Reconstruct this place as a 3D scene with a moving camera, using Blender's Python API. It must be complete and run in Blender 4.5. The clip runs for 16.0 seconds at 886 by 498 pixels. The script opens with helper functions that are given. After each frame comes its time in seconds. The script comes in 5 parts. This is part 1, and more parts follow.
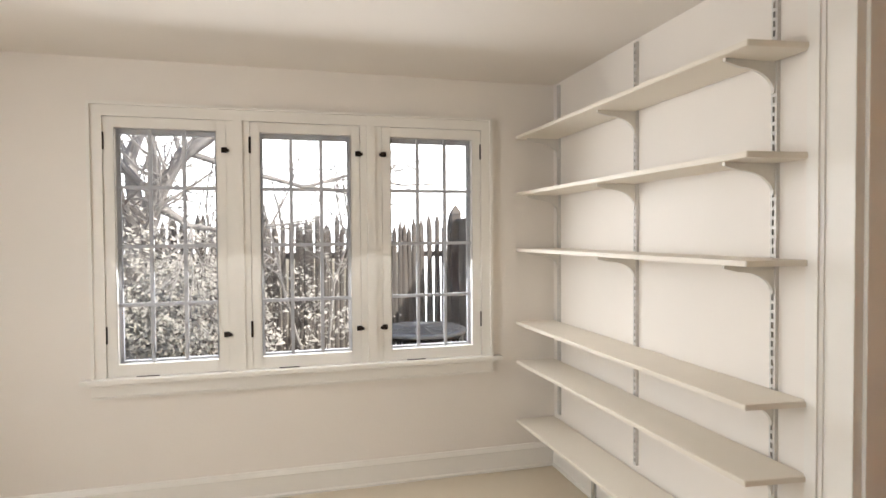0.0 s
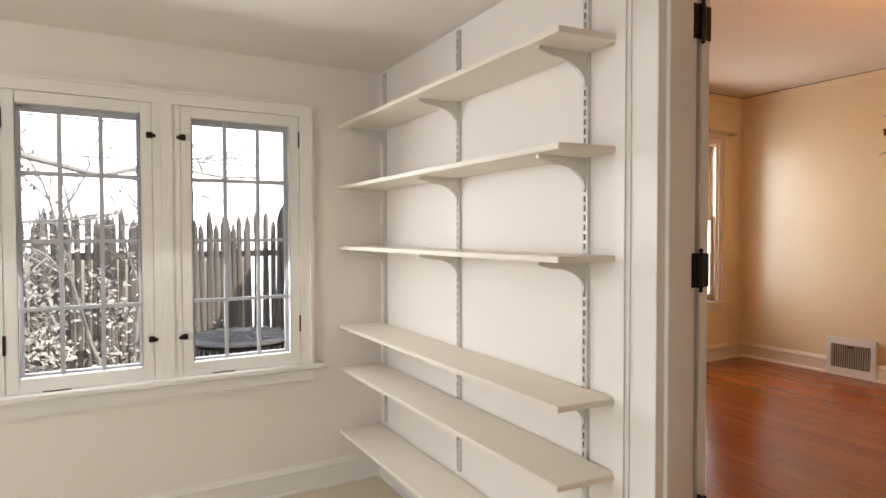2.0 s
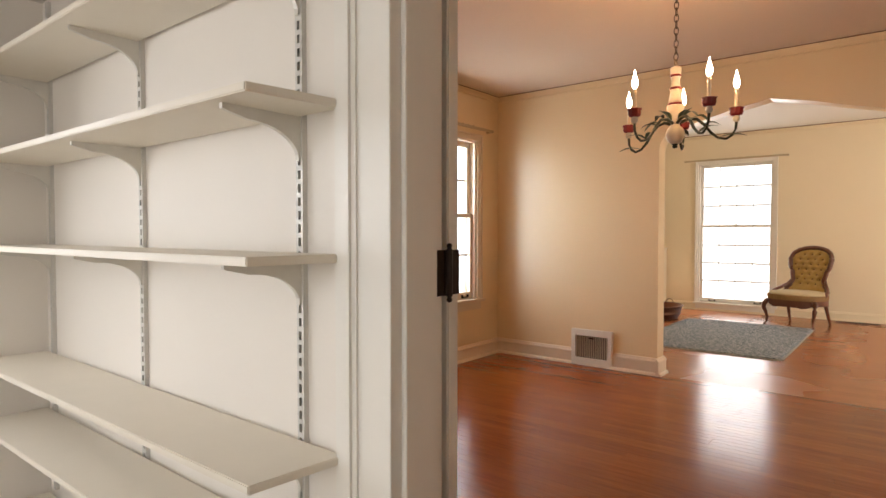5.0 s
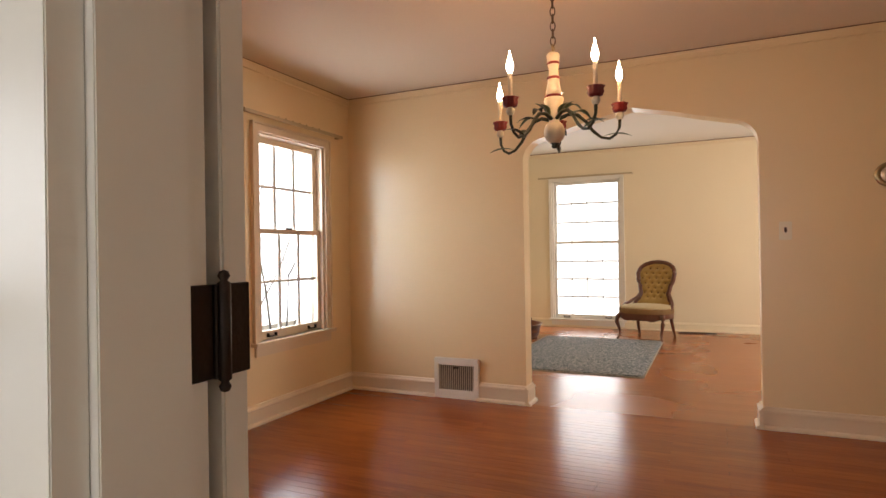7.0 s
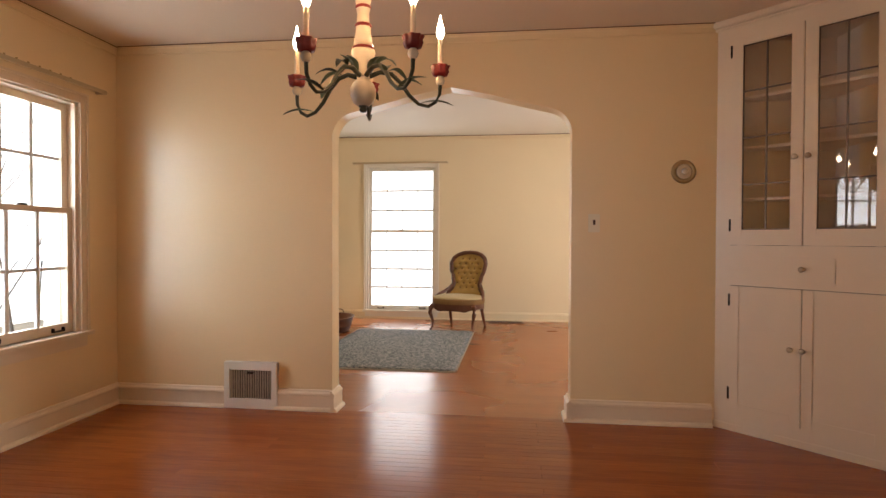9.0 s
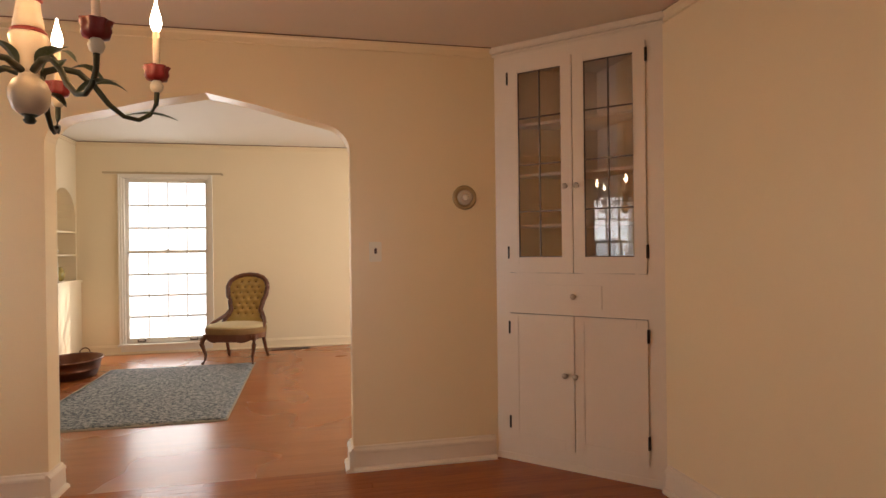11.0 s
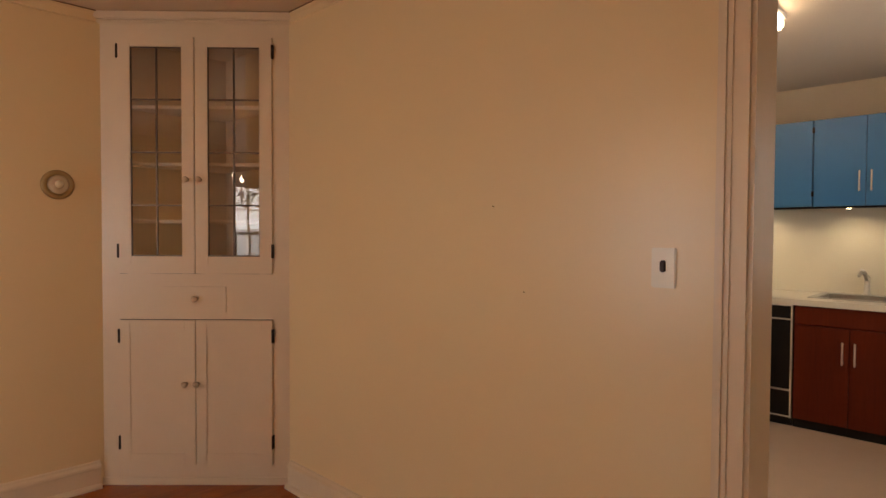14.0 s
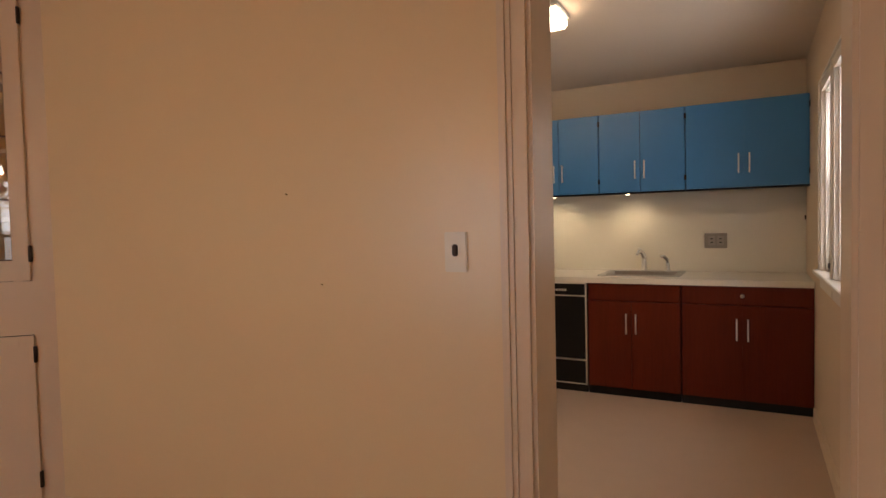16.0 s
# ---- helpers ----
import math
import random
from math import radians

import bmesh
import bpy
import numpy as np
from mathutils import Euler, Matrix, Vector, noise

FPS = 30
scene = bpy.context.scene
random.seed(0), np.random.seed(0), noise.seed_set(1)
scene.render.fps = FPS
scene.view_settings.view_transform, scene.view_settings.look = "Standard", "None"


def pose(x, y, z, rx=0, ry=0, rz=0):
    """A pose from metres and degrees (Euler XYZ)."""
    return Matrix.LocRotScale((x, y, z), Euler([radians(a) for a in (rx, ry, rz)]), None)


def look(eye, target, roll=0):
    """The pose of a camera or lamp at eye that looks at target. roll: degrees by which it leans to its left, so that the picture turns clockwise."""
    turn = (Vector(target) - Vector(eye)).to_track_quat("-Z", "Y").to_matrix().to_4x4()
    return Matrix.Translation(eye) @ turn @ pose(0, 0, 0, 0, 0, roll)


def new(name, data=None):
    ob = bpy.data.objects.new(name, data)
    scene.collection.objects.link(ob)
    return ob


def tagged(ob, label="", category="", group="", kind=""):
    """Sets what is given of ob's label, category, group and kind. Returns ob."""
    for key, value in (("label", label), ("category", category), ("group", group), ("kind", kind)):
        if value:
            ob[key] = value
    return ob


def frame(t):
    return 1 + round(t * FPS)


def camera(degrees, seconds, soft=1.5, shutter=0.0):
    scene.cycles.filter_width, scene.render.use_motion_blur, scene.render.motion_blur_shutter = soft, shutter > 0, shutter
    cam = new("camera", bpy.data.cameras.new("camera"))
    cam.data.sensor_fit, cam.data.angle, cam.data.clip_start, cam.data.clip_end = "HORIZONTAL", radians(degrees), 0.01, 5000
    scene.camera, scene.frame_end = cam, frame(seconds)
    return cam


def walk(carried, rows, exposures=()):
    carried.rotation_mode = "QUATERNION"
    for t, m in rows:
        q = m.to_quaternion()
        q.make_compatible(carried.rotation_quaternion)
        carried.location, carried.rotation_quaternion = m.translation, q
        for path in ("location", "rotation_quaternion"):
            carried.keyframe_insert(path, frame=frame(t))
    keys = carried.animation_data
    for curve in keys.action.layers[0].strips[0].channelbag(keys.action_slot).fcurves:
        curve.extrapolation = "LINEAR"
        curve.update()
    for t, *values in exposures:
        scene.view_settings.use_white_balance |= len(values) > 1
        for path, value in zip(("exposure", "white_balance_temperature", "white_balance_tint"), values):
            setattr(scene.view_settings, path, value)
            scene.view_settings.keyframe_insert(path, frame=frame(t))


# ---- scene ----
cam = camera(74.1, 16.0)
PATH = [
    (0, (0.535, 0.793, 1.218), (1.045, 2.726, 1.168), -0.4),
    (0.5, (0.575, 0.811, 1.211), (1.21, 2.706, 1.15), -0.5),
    (1, (0.627, 0.861, 1.21), (1.39, 2.708, 1.135), -0.5),
    (1.5, (0.687, 0.913, 1.205), (1.566, 2.708, 1.133), -0.2),
    (2, (0.749, 0.966, 1.198), (1.737, 2.703, 1.146), -0.1),
    (2.5, (0.799, 1.001, 1.198), (1.896, 2.673, 1.176), -0.3),
    (3, (0.872, 1.054, 1.192), (2.071, 2.655, 1.176), -0.6),
    (3.5, (0.953, 1.106, 1.194), (2.251, 2.627, 1.168), -0.9),
    (4, (1.035, 1.157, 1.192), (2.433, 2.588, 1.151), -0.6),
    (6.5, (1.685, 1.559, 1.155), (3.438, 2.522, 1.139), -0.4),
    (7, (1.821, 1.631, 1.169), (3.636, 2.471, 1.178), -0.9),
    (7.5, (1.944, 1.672, 1.167), (3.814, 2.38, 1.182), -1.2),
    (8, (2.07, 1.692, 1.168), (3.989, 2.256, 1.173), -1.2),
    (8.5, (2.186, 1.711, 1.171), (4.145, 2.116, 1.15), -0.5),
    (9, (2.288, 1.711, 1.164), (4.273, 1.959, 1.13), 0.2),
    (9.2, (2.346, 1.698, 1.18), (4.337, 1.882, 1.137), 0.3),
    (11.3, (2.719, 1.558, 1.313), (4.643, 1.011, 1.312), -0.8),
    (11.5, (2.746, 1.534, 1.331), (4.647, 0.914, 1.331), -0.8),
    (12, (2.762, 1.475, 1.348), (4.593, 0.671, 1.36), -1.0),
    (12.5, (2.75, 1.459, 1.351), (4.487, 0.469, 1.366), -0.9),
    (13, (2.722, 1.449, 1.359), (4.351, 0.289, 1.356), -0.5),
    (13.5, (2.683, 1.453, 1.348), (4.193, 0.142, 1.325), -0.2),
    (14, (2.659, 1.439, 1.355), (4.056, 0.009, 1.301), 0.3),
    (14.5, (2.631, 1.427, 1.332), (3.906, -0.112, 1.273), 0.1),
    (15, (2.618, 1.41, 1.331), (3.778, -0.218, 1.26), -0.3),
    (15.5, (2.606, 1.368, 1.336), (3.656, -0.332, 1.258), -1.1),
    (16, (2.627, 1.296, 1.336), (3.562, -0.47, 1.255), -1.4),
]
walk(cam, [(t, look(eye, target, roll)) for t, eye, target, roll in PATH], [
    (0.0, 0.05, 6500, 10.5), (4.0, -0.03, 6550, 10.5), (6.5, -0.2, 6600, 11), (8.0, -0.27, 6550, 11), (9.0, -0.28, 6550, 11), (11.5, -0.27, 6850, 11.5), (13.0, -0.4, 7500, 13), (14.0, -0.4, 7450, 13.5), (15.0, -0.42, 7050, 16), (16.0, -0.44, 7000, 16)])

# ---- light ----
world = bpy.data.worlds.new("sky")
scene.world = world
world.use_nodes = True
wn = world.node_tree
sky = wn.nodes.new("ShaderNodeTexSky")
sky.sky_type = 'NISHITA'
sky.sun_disc = False
sky.sun_elevation = radians(42.6)
sky.sun_rotation = radians(143)
wn.links.new(sky.outputs[0], wn.nodes["Background"].inputs[0])
wn.nodes["Background"].inputs[1].default_value = 0.15

sun = new("sun", bpy.data.lights.new("sun", 'SUN'))
sun.data.energy, sun.data.angle, sun.data.color = 5.0, radians(0.5), (1.0, 0.95, 0.86)
sun.matrix_world = look((0, 0, 20), (-6.0, 8.0, 20 - 9.2))


def window_light(name, m, w, h, watts, colour=(0.93, 0.96, 1.0)):
    """An area lamp for one window's sky light, or for fill by an unseen opening."""
    d = bpy.data.lights.new(name, 'AREA')
    d.shape, d.size, d.size_y, d.energy, d.color = 'RECTANGLE', w, h, watts, colour
    ob = new(name, d)
    ob.matrix_world = m
    return ob


window_light("nook_north_light", look((0.64, 4.135, 1.16), (0.64, 0, -0.9)), 2.0, 1.25, 31)
# Fill lamp added to brighten the nook; no window is known on this side.
window_light("nook_west_fill", look((-1.78, 2.1, 1.2), (5, 2.3, -0.9)), 1.2, 1.35, 43)
window_light("dining_window_light", look((5.37, 4.82, 1.3), (5.37, 0, 0.9)), 0.74, 1.4, 37, (0.85, 0.925, 1.0))
window_light("dining_window_light", look((3.06, 4.82, 1.3), (3.06, 0, 0.9)), 0.68, 1.4, 7, (0.85, 0.925, 1.0))
window_light("living_east_light", look((10.72, 3.37, 1.18), (5, 3.37, 1.1)), 0.86, 1.95, 13, (1.0, 0.98, 0.94))
# Fill lamp added out of view to brighten the living room.
window_light("living_south_fill", look((8.6, -1.35, 1.3), (8.6, 5, 0.9)), 1.6, 1.8, 105, (1.0, 0.95, 0.86))
for wy in (-2.375, -1.775):
    window_light("kitchen_window_light", look((2.13, wy, 1.53), (6, wy, 1.4)), 0.44, 0.95, 10, (0.97, 0.98, 1.0))


BULB_WATTS = 3.2         # each candle bulb


# ---- materials ----
def mat(name, colour, rough=0.6, metal=0.0, grain=0.0, scale=12.0, bump=0.0, bscale=120.0, stretch=(1, 1, 1), second=None, coat=0.0, spec=0.5, emit=0.0):
    m = bpy.data.materials.new(name)
    m.use_nodes = True
    n, l = m.node_tree.nodes, m.node_tree.links
    b = n["Principled BSDF"]
    b.inputs["Roughness"].default_value = rough
    b.inputs["Metallic"].default_value = metal
    b.inputs["Coat Weight"].default_value = coat
    b.inputs["Coat Roughness"].default_value = 0.12
    b.inputs["Specular IOR Level"].default_value = spec
    b.inputs["Base Color"].default_value = (*colour, 1)
    if emit:
        b.inputs["Emission Color"].default_value = (*colour, 1)
        b.inputs["Emission Strength"].default_value = emit
    tc = n.new("ShaderNodeTexCoord")
    mp = n.new("ShaderNodeMapping")
    mp.inputs["Scale"].default_value = stretch
    l.new(tc.outputs["Object"], mp.inputs["Vector"])
    if grain or second:
        a = n.new("ShaderNodeTexNoise")
        a.inputs["Scale"].default_value = scale
        a.inputs["Detail"].default_value = 6
        c = n.new("ShaderNodeTexNoise")
        c.inputs["Scale"].default_value = scale * 0.13
        c.inputs["Detail"].default_value = 3
        for t in (a, c):
            l.new(mp.outputs[0], t.inputs["Vector"])
        mix = n.new("ShaderNodeMath")
        mix.operation = 'ADD'
        l.new(a.outputs["Fac"], mix.inputs[0])
        l.new(c.outputs["Fac"], mix.inputs[1])
        ramp = n.new("ShaderNodeMapRange")
        ramp.inputs["From Min"].default_value = 0.45
        ramp.inputs["From Max"].default_value = 1.55
        l.new(mix.outputs[0], ramp.inputs["Value"])
        cm = n.new("ShaderNodeMix")
        cm.data_type = 'RGBA'
        lo = second or tuple(v * (1 - grain) for v in colour)
        cm.inputs["A"].default_value = (*lo, 1)
        cm.inputs["B"].default_value = (*colour, 1)
        l.new(ramp.outputs[0], cm.inputs["Factor"])
        l.new(cm.outputs["Result"], b.inputs["Base Color"])
        rr = n.new("ShaderNodeMapRange")
        rr.inputs["To Min"].default_value = min(1, rough * 1.08)
        rr.inputs["To Max"].default_value = rough * 0.93
        l.new(ramp.outputs[0], rr.inputs["Value"])
        l.new(rr.outputs[0], b.inputs["Roughness"])
    if bump:
        bn = n.new("ShaderNodeTexNoise")
        bn.inputs["Scale"].default_value = bscale
        bn.inputs["Detail"].default_value = 4
        l.new(mp.outputs[0], bn.inputs["Vector"])
        bp = n.new("ShaderNodeBump")
        bp.inputs["Strength"].default_value = bump
        bp.inputs["Distance"].default_value = 0.01
        l.new(bn.outputs["Fac"], bp.inputs["Height"])
        l.new(bp.outputs[0], b.inputs["Normal"])
    return m


def board_mat(name, dark, light, rough, axis):
    """Varnished floor boards: a tone for each board, and grain along it."""
    m = mat(name, light, rough)
    n, l = m.node_tree.nodes, m.node_tree.links
    b = n["Principled BSDF"]
    b.inputs["Coat Weight"].default_value = 0.0
    b.inputs["Specular IOR Level"].default_value = 0.30
    b.inputs["Coat Roughness"].default_value = 0.16
    info = n.new("ShaderNodeObjectInfo")
    geo = n.new("ShaderNodeNewGeometry")
    add = n.new("ShaderNodeMath")
    add.operation = 'ADD'
    l.new(info.outputs["Random"], add.inputs[0])
    l.new(geo.outputs["Random Per Island"], add.inputs[1])
    fr = n.new("ShaderNodeMath")
    fr.operation = 'FRACT'
    l.new(add.outputs[0], fr.inputs[0])
    mp = [x for x in n if x.bl_idname == "ShaderNodeMapping"][0]
    l.new(geo.outputs["Position"], mp.inputs["Vector"])
    mp.inputs["Scale"].default_value = (40, 2.2, 10) if axis == 'y' else (2.2, 40, 10)
    g = n.new("ShaderNodeTexNoise")
    g.inputs["Scale"].default_value = 2.0
    g.inputs["Detail"].default_value = 7
    l.new(mp.outputs[0], g.inputs["Vector"])
    big = n.new("ShaderNodeTexNoise")
    big.inputs["Scale"].default_value = 1.1
    l.new(geo.outputs["Position"], big.inputs["Vector"])
    s = n.new("ShaderNodeMath")
    s.operation = 'MULTIPLY_ADD'
    l.new(fr.outputs[0], s.inputs[0])
    s.inputs[1].default_value = 0.26
    l.new(g.outputs["Fac"], s.inputs[2])
    s2 = n.new("ShaderNodeMath")
    s2.operation = 'MULTIPLY_ADD'
    l.new(big.outputs["Fac"], s2.inputs[0])
    s2.inputs[1].default_value = 0.25
    l.new(s.outputs[0], s2.inputs[2])
    ramp = n.new("ShaderNodeMapRange")
    ramp.inputs["From Min"].default_value = 0.20
    ramp.inputs["From Max"].default_value = 1.20
    l.new(s2.outputs[0], ramp.inputs["Value"])
    cm = n.new("ShaderNodeMix")
    cm.data_type = 'RGBA'
    cm.inputs["A"].default_value = (*dark, 1)
    cm.inputs["B"].default_value = (*light, 1)
    l.new(ramp.outputs[0], cm.inputs["Factor"])
    l.new(cm.outputs["Result"], b.inputs["Base Color"])
    rr = n.new("ShaderNodeMapRange")
    rr.inputs["From Min"].default_value = 0.3
    rr.inputs["From Max"].default_value = 0.7
    rr.inputs["To Min"].default_value = rough * 0.9
    rr.inputs["To Max"].default_value = rough * 1.1
    l.new(big.outputs["Fac"], rr.inputs["Value"])
    l.new(rr.outputs[0], b.inputs["Roughness"])
    bp = n.new("ShaderNodeBump")
    bp.inputs["Strength"].default_value = 0.05
    bp.inputs["Distance"].default_value = 0.002
    l.new(g.outputs["Fac"], bp.inputs["Height"])
    l.new(bp.outputs[0], b.inputs["Normal"])
    return m


def glass_mat(name, tint=(1, 1, 1), rough=0.0, gloss=0.045):
    """A thin pane: clear, with the mirror gloss of its surface."""
    m = bpy.data.materials.new(name)
    m.use_nodes = True
    n, l = m.node_tree.nodes, m.node_tree.links
    out = n["Material Output"]
    n.remove(n["Principled BSDF"])
    tr = n.new("ShaderNodeBsdfTransparent")
    tr.inputs[0].default_value = (*tint, 1)
    gl = n.new("ShaderNodeBsdfGlossy")
    gl.inputs["Roughness"].default_value = rough
    lw = n.new("ShaderNodeLayerWeight")
    lw.inputs["Blend"].default_value = 0.5
    pw = n.new("ShaderNodeMath")
    pw.operation = 'POWER'
    pw.inputs[1].default_value = 5.0
    l.new(lw.outputs["Facing"], pw.inputs[0])
    fr = n.new("ShaderNodeMath")
    fr.operation = 'MULTIPLY_ADD'
    fr.inputs[1].default_value = 0.95
    fr.inputs[2].default_value = gloss
    l.new(pw.outputs[0], fr.inputs[0])
    mx = n.new("ShaderNodeMixShader")
    l.new(fr.outputs[0], mx.inputs[0])
    l.new(tr.outputs[0], mx.inputs[1])
    l.new(gl.outputs[0], mx.inputs[2])
    l.new(mx.outputs[0], out.inputs[0])
    return m


NOOK = mat("nook_wall_paint", (0.82, 0.76, 0.685), 0.55, grain=0.05, scale=3, bump=0.05, bscale=60)
NOOK_CEIL = mat("nook_ceiling_paint", (0.80, 0.74, 0.67), 0.7, grain=0.05, scale=3, bump=0.06, bscale=50)
DINING = mat("cream_wall_paint", (0.825, 0.64, 0.388), 0.33, grain=0.06, scale=2.5, bump=0.04, bscale=45, spec=0.85)
DCEIL = mat("cream_ceiling_paint", (0.76, 0.62, 0.475), 0.7, grain=0.05, scale=2, bump=0.06, bscale=45)
LIVING = mat("living_wall_paint", (0.82, 0.70, 0.50), 0.5, grain=0.05, scale=2.5, bump=0.06, bscale=45)
LCEIL = mat("living_ceiling_paint", (0.80, 0.78, 0.74), 0.7, grain=0.04, scale=2, bump=0.05, bscale=45)
KWALL = mat("kitchen_wall_paint", (0.74, 0.61, 0.46), 0.55, grain=0.05, scale=3, bump=0.04, bscale=60)
KCEIL = mat("kitchen_ceiling_paint", (0.78, 0.68, 0.57), 0.65, grain=0.05, scale=2, bump=0.05, bscale=45)
TRIM = mat("white_trim_enamel", (0.82, 0.78, 0.71), 0.32, grain=0.06, scale=9, bump=0.04, bscale=40)
DTRIM = mat("cream_trim_enamel", (0.76, 0.62, 0.465), 0.32, grain=0.06, scale=9, bump=0.04, bscale=40)
SHELF = mat("shelf_paint", (0.78, 0.71, 0.60), 0.45, grain=0.06, scale=8, bump=0.03, bscale=50)
VINYL = mat("pale_vinyl_floor", (0.62, 0.53, 0.40), 0.4, grain=0.08, scale=6, bump=0.02)
KFLOOR = mat("kitchen_sheet_floor", (0.55, 0.41, 0.31), 0.34, grain=0.08, scale=7, bump=0.02)
BOARD = board_mat("dining_floor_boards", (0.17, 0.034, 0.007), (0.37, 0.098, 0.020), 0.18, 'y')
# Paler copy of the same boards: the living room's daylight is in the colour.
LBOARD = board_mat("daylit_floor_boards", (0.25, 0.075, 0.024), (0.40, 0.145, 0.052), 0.27, 'y')
LBOARD.node_tree.nodes["Principled BSDF"].inputs["Specular IOR Level"].default_value = 0.5
LBOARD.node_tree.nodes["Bump"].inputs["Strength"].default_value = 0.0   # worn smooth
GLASS = glass_mat("window_glass")
CABGLASS = glass_mat("cabinet_glass", (0.97, 0.95, 0.93), gloss=0.10)
IRON = mat("dark_bronze", (0.035, 0.022, 0.016), 0.45, 0.7, grain=0.4, scale=40, bump=0.1)
STEEL = mat("zinc_steel", (0.55, 0.55, 0.53), 0.35, 0.9, grain=0.15, scale=30)
CHROME = mat("brushed_chrome", (0.80, 0.79, 0.77), 0.36, 0.85, grain=0.08, scale=50)
# The muntins' backlit shade is put into this grey; storm frames share it.
BACKLIT_GREY = mat("backlit_sash_grey", (0.50, 0.50, 0.52), 0.5, grain=0.12, scale=20)
SASHWHITE = mat("white_muntin_paint", (0.80, 0.80, 0.79), 0.4, grain=0.08, scale=20)
DARK = mat("dark_gap", (0.02, 0.017, 0.015), 0.8, grain=0.2)


# ---- mesh helpers ----
def box(bm, x0, x1, y0, y1, z0, z1, m=None):
    vs = [Vector((x, y, z)) for x in (x0, x1) for y in (y0, y1) for z in (z0, z1)]
    v = [bm.verts.new(m @ p if m else p) for p in vs]
    for f in ((0, 1, 3, 2), (4, 6, 7, 5), (0, 4, 5, 1), (2, 3, 7, 6), (0, 2, 6, 4), (1, 5, 7, 3)):
        bm.faces.new([v[i] for i in f])
    return v


def prism(bm, pts, h0, h1, place):
    """A flat outline pts (a, b), pulled from h0 to h1; place(a, b, h) gives the point."""
    a = [bm.verts.new(place(p, q, h0)) for p, q in pts]
    b = [bm.verts.new(place(p, q, h1)) for p, q in pts]
    n = len(pts)
    bm.faces.new(a[::-1])
    bm.faces.new(b)
    for i in range(n):
        bm.faces.new((a[i], a[(i + 1) % n], b[(i + 1) % n], b[i]))


def lathe(bm, prof, seg=24, at=(0, 0, 0)):
    """A turned body from a profile of (radius, height)."""
    rings = []
    for r, z in prof:
        rings.append([bm.verts.new((at[0] + r * math.cos(2 * math.pi * i / seg), at[1] + r * math.sin(2 * math.pi * i / seg), at[2] + z)) for i in range(seg)])
    for a, b in zip(rings, rings[1:]):
        for i in range(seg):
            bm.faces.new((a[i], a[(i + 1) % seg], b[(i + 1) % seg], b[i]))
    for ring in (rings[0], rings[-1]):
        if prof[rings.index(ring)][0] > 1e-4:
            bm.faces.new(ring)


def tube(bm, pts, radii, seg=8):
    """A round rod through the points."""
    pts = [Vector(p) for p in pts]
    rings = []
    for i, p in enumerate(pts):
        d = (pts[min(i + 1, len(pts) - 1)] - pts[max(i - 1, 0)]).normalized()
        u = d.cross(Vector((0.13, 0.21, 0.97)) if abs(d.z) < 0.9 else Vector((1, 0.1, 0))).normalized()
        w = d.cross(u)
        r = radii[i] if isinstance(radii, (list, tuple)) else radii
        rings.append([bm.verts.new(p + (u * math.cos(2 * math.pi * k / seg) + w * math.sin(2 * math.pi * k / seg)) * r) for k in range(seg)])
    for a, b in zip(rings, rings[1:]):
        for k in range(seg):
            bm.faces.new((a[k], a[(k + 1) % seg], b[(k + 1) % seg], b[k]))
    bm.faces.new(rings[0])
    bm.faces.new(rings[-1])


def soften(bm, width=0.003, segments=2):
    bmesh.ops.remove_doubles(bm, verts=bm.verts, dist=1e-5)
    es = [e for e in bm.edges if len(e.link_faces) == 2 and e.calc_face_angle(0) > 0.6]
    bmesh.ops.bevel(bm, geom=es, offset=width, segments=segments, affect='EDGES', clamp_overlap=True)


def part(name, bm, material, parent=None, label="", smooth=False):
    bmesh.ops.recalc_face_normals(bm, faces=bm.faces)
    me = bpy.data.meshes.new(name)
    bm.to_mesh(me)
    bm.free()
    me.materials.append(material)
    if smooth:
        me.shade_smooth()
    ob = new(name, me)
    if parent is not None:
        ob.parent = parent
        ob.matrix_parent_inverse = parent.matrix_world.inverted()
    if label:
        ob["label"] = label
    return ob


def setting(name, bm, material, label, category, parent=None):
    return tagged(part(name, bm, material, parent), label, category, kind="structure")


def thing(name, at, label, category, group="", rz=0.0):
    """An empty at the thing's base, for its parts."""
    ob = new(name)
    ob.matrix_world = pose(*at, 0, 0, rz)
    bpy.context.view_layer.update()
    return tagged(ob, label, category, group)


def boxpart(name, dims, material, parent, bevel=0.0, label=""):
    bm = bmesh.new()
    box(bm, *dims)
    if bevel:
        soften(bm, bevel)
    return part(name, bm, material, parent, label)


def wall(name, dims, openings, material, label):
    """A wall with thickness; openings (a0, a1, z0, z1) along its length go through."""
    x0, x1, y0, y1, z0, z1 = dims
    along_x = (x1 - x0) > (y1 - y0)
    a0, a1 = (x0, x1) if along_x else (y0, y1)
    cuts = sorted({a0, a1, *[o[0] for o in openings], *[o[1] for o in openings]})
    bm = bmesh.new()
    for p, q in zip(cuts, cuts[1:]):
        holes = sorted((o[2], o[3]) for o in openings if o[0] < (p + q) / 2 < o[1])
        z = z0
        for lo, hi in holes + [(z1, z1)]:
            if lo > z + 1e-4:
                box(bm, *((p, q, y0, y1) if along_x else (x0, x1, p, q)), z, lo)
            z = hi
    bmesh.ops.remove_doubles(bm, verts=bm.verts, dist=1e-5)
    return setting(name, bm, material, label, "wall")


# ---- structure ----
NF, NC = -0.24, 2.14      # nook floor and ceiling
DC, LC = 2.505, 2.65       # dining and living ceilings
ED = 6.12                 # dining east wall
LX = 10.70                # living east wall
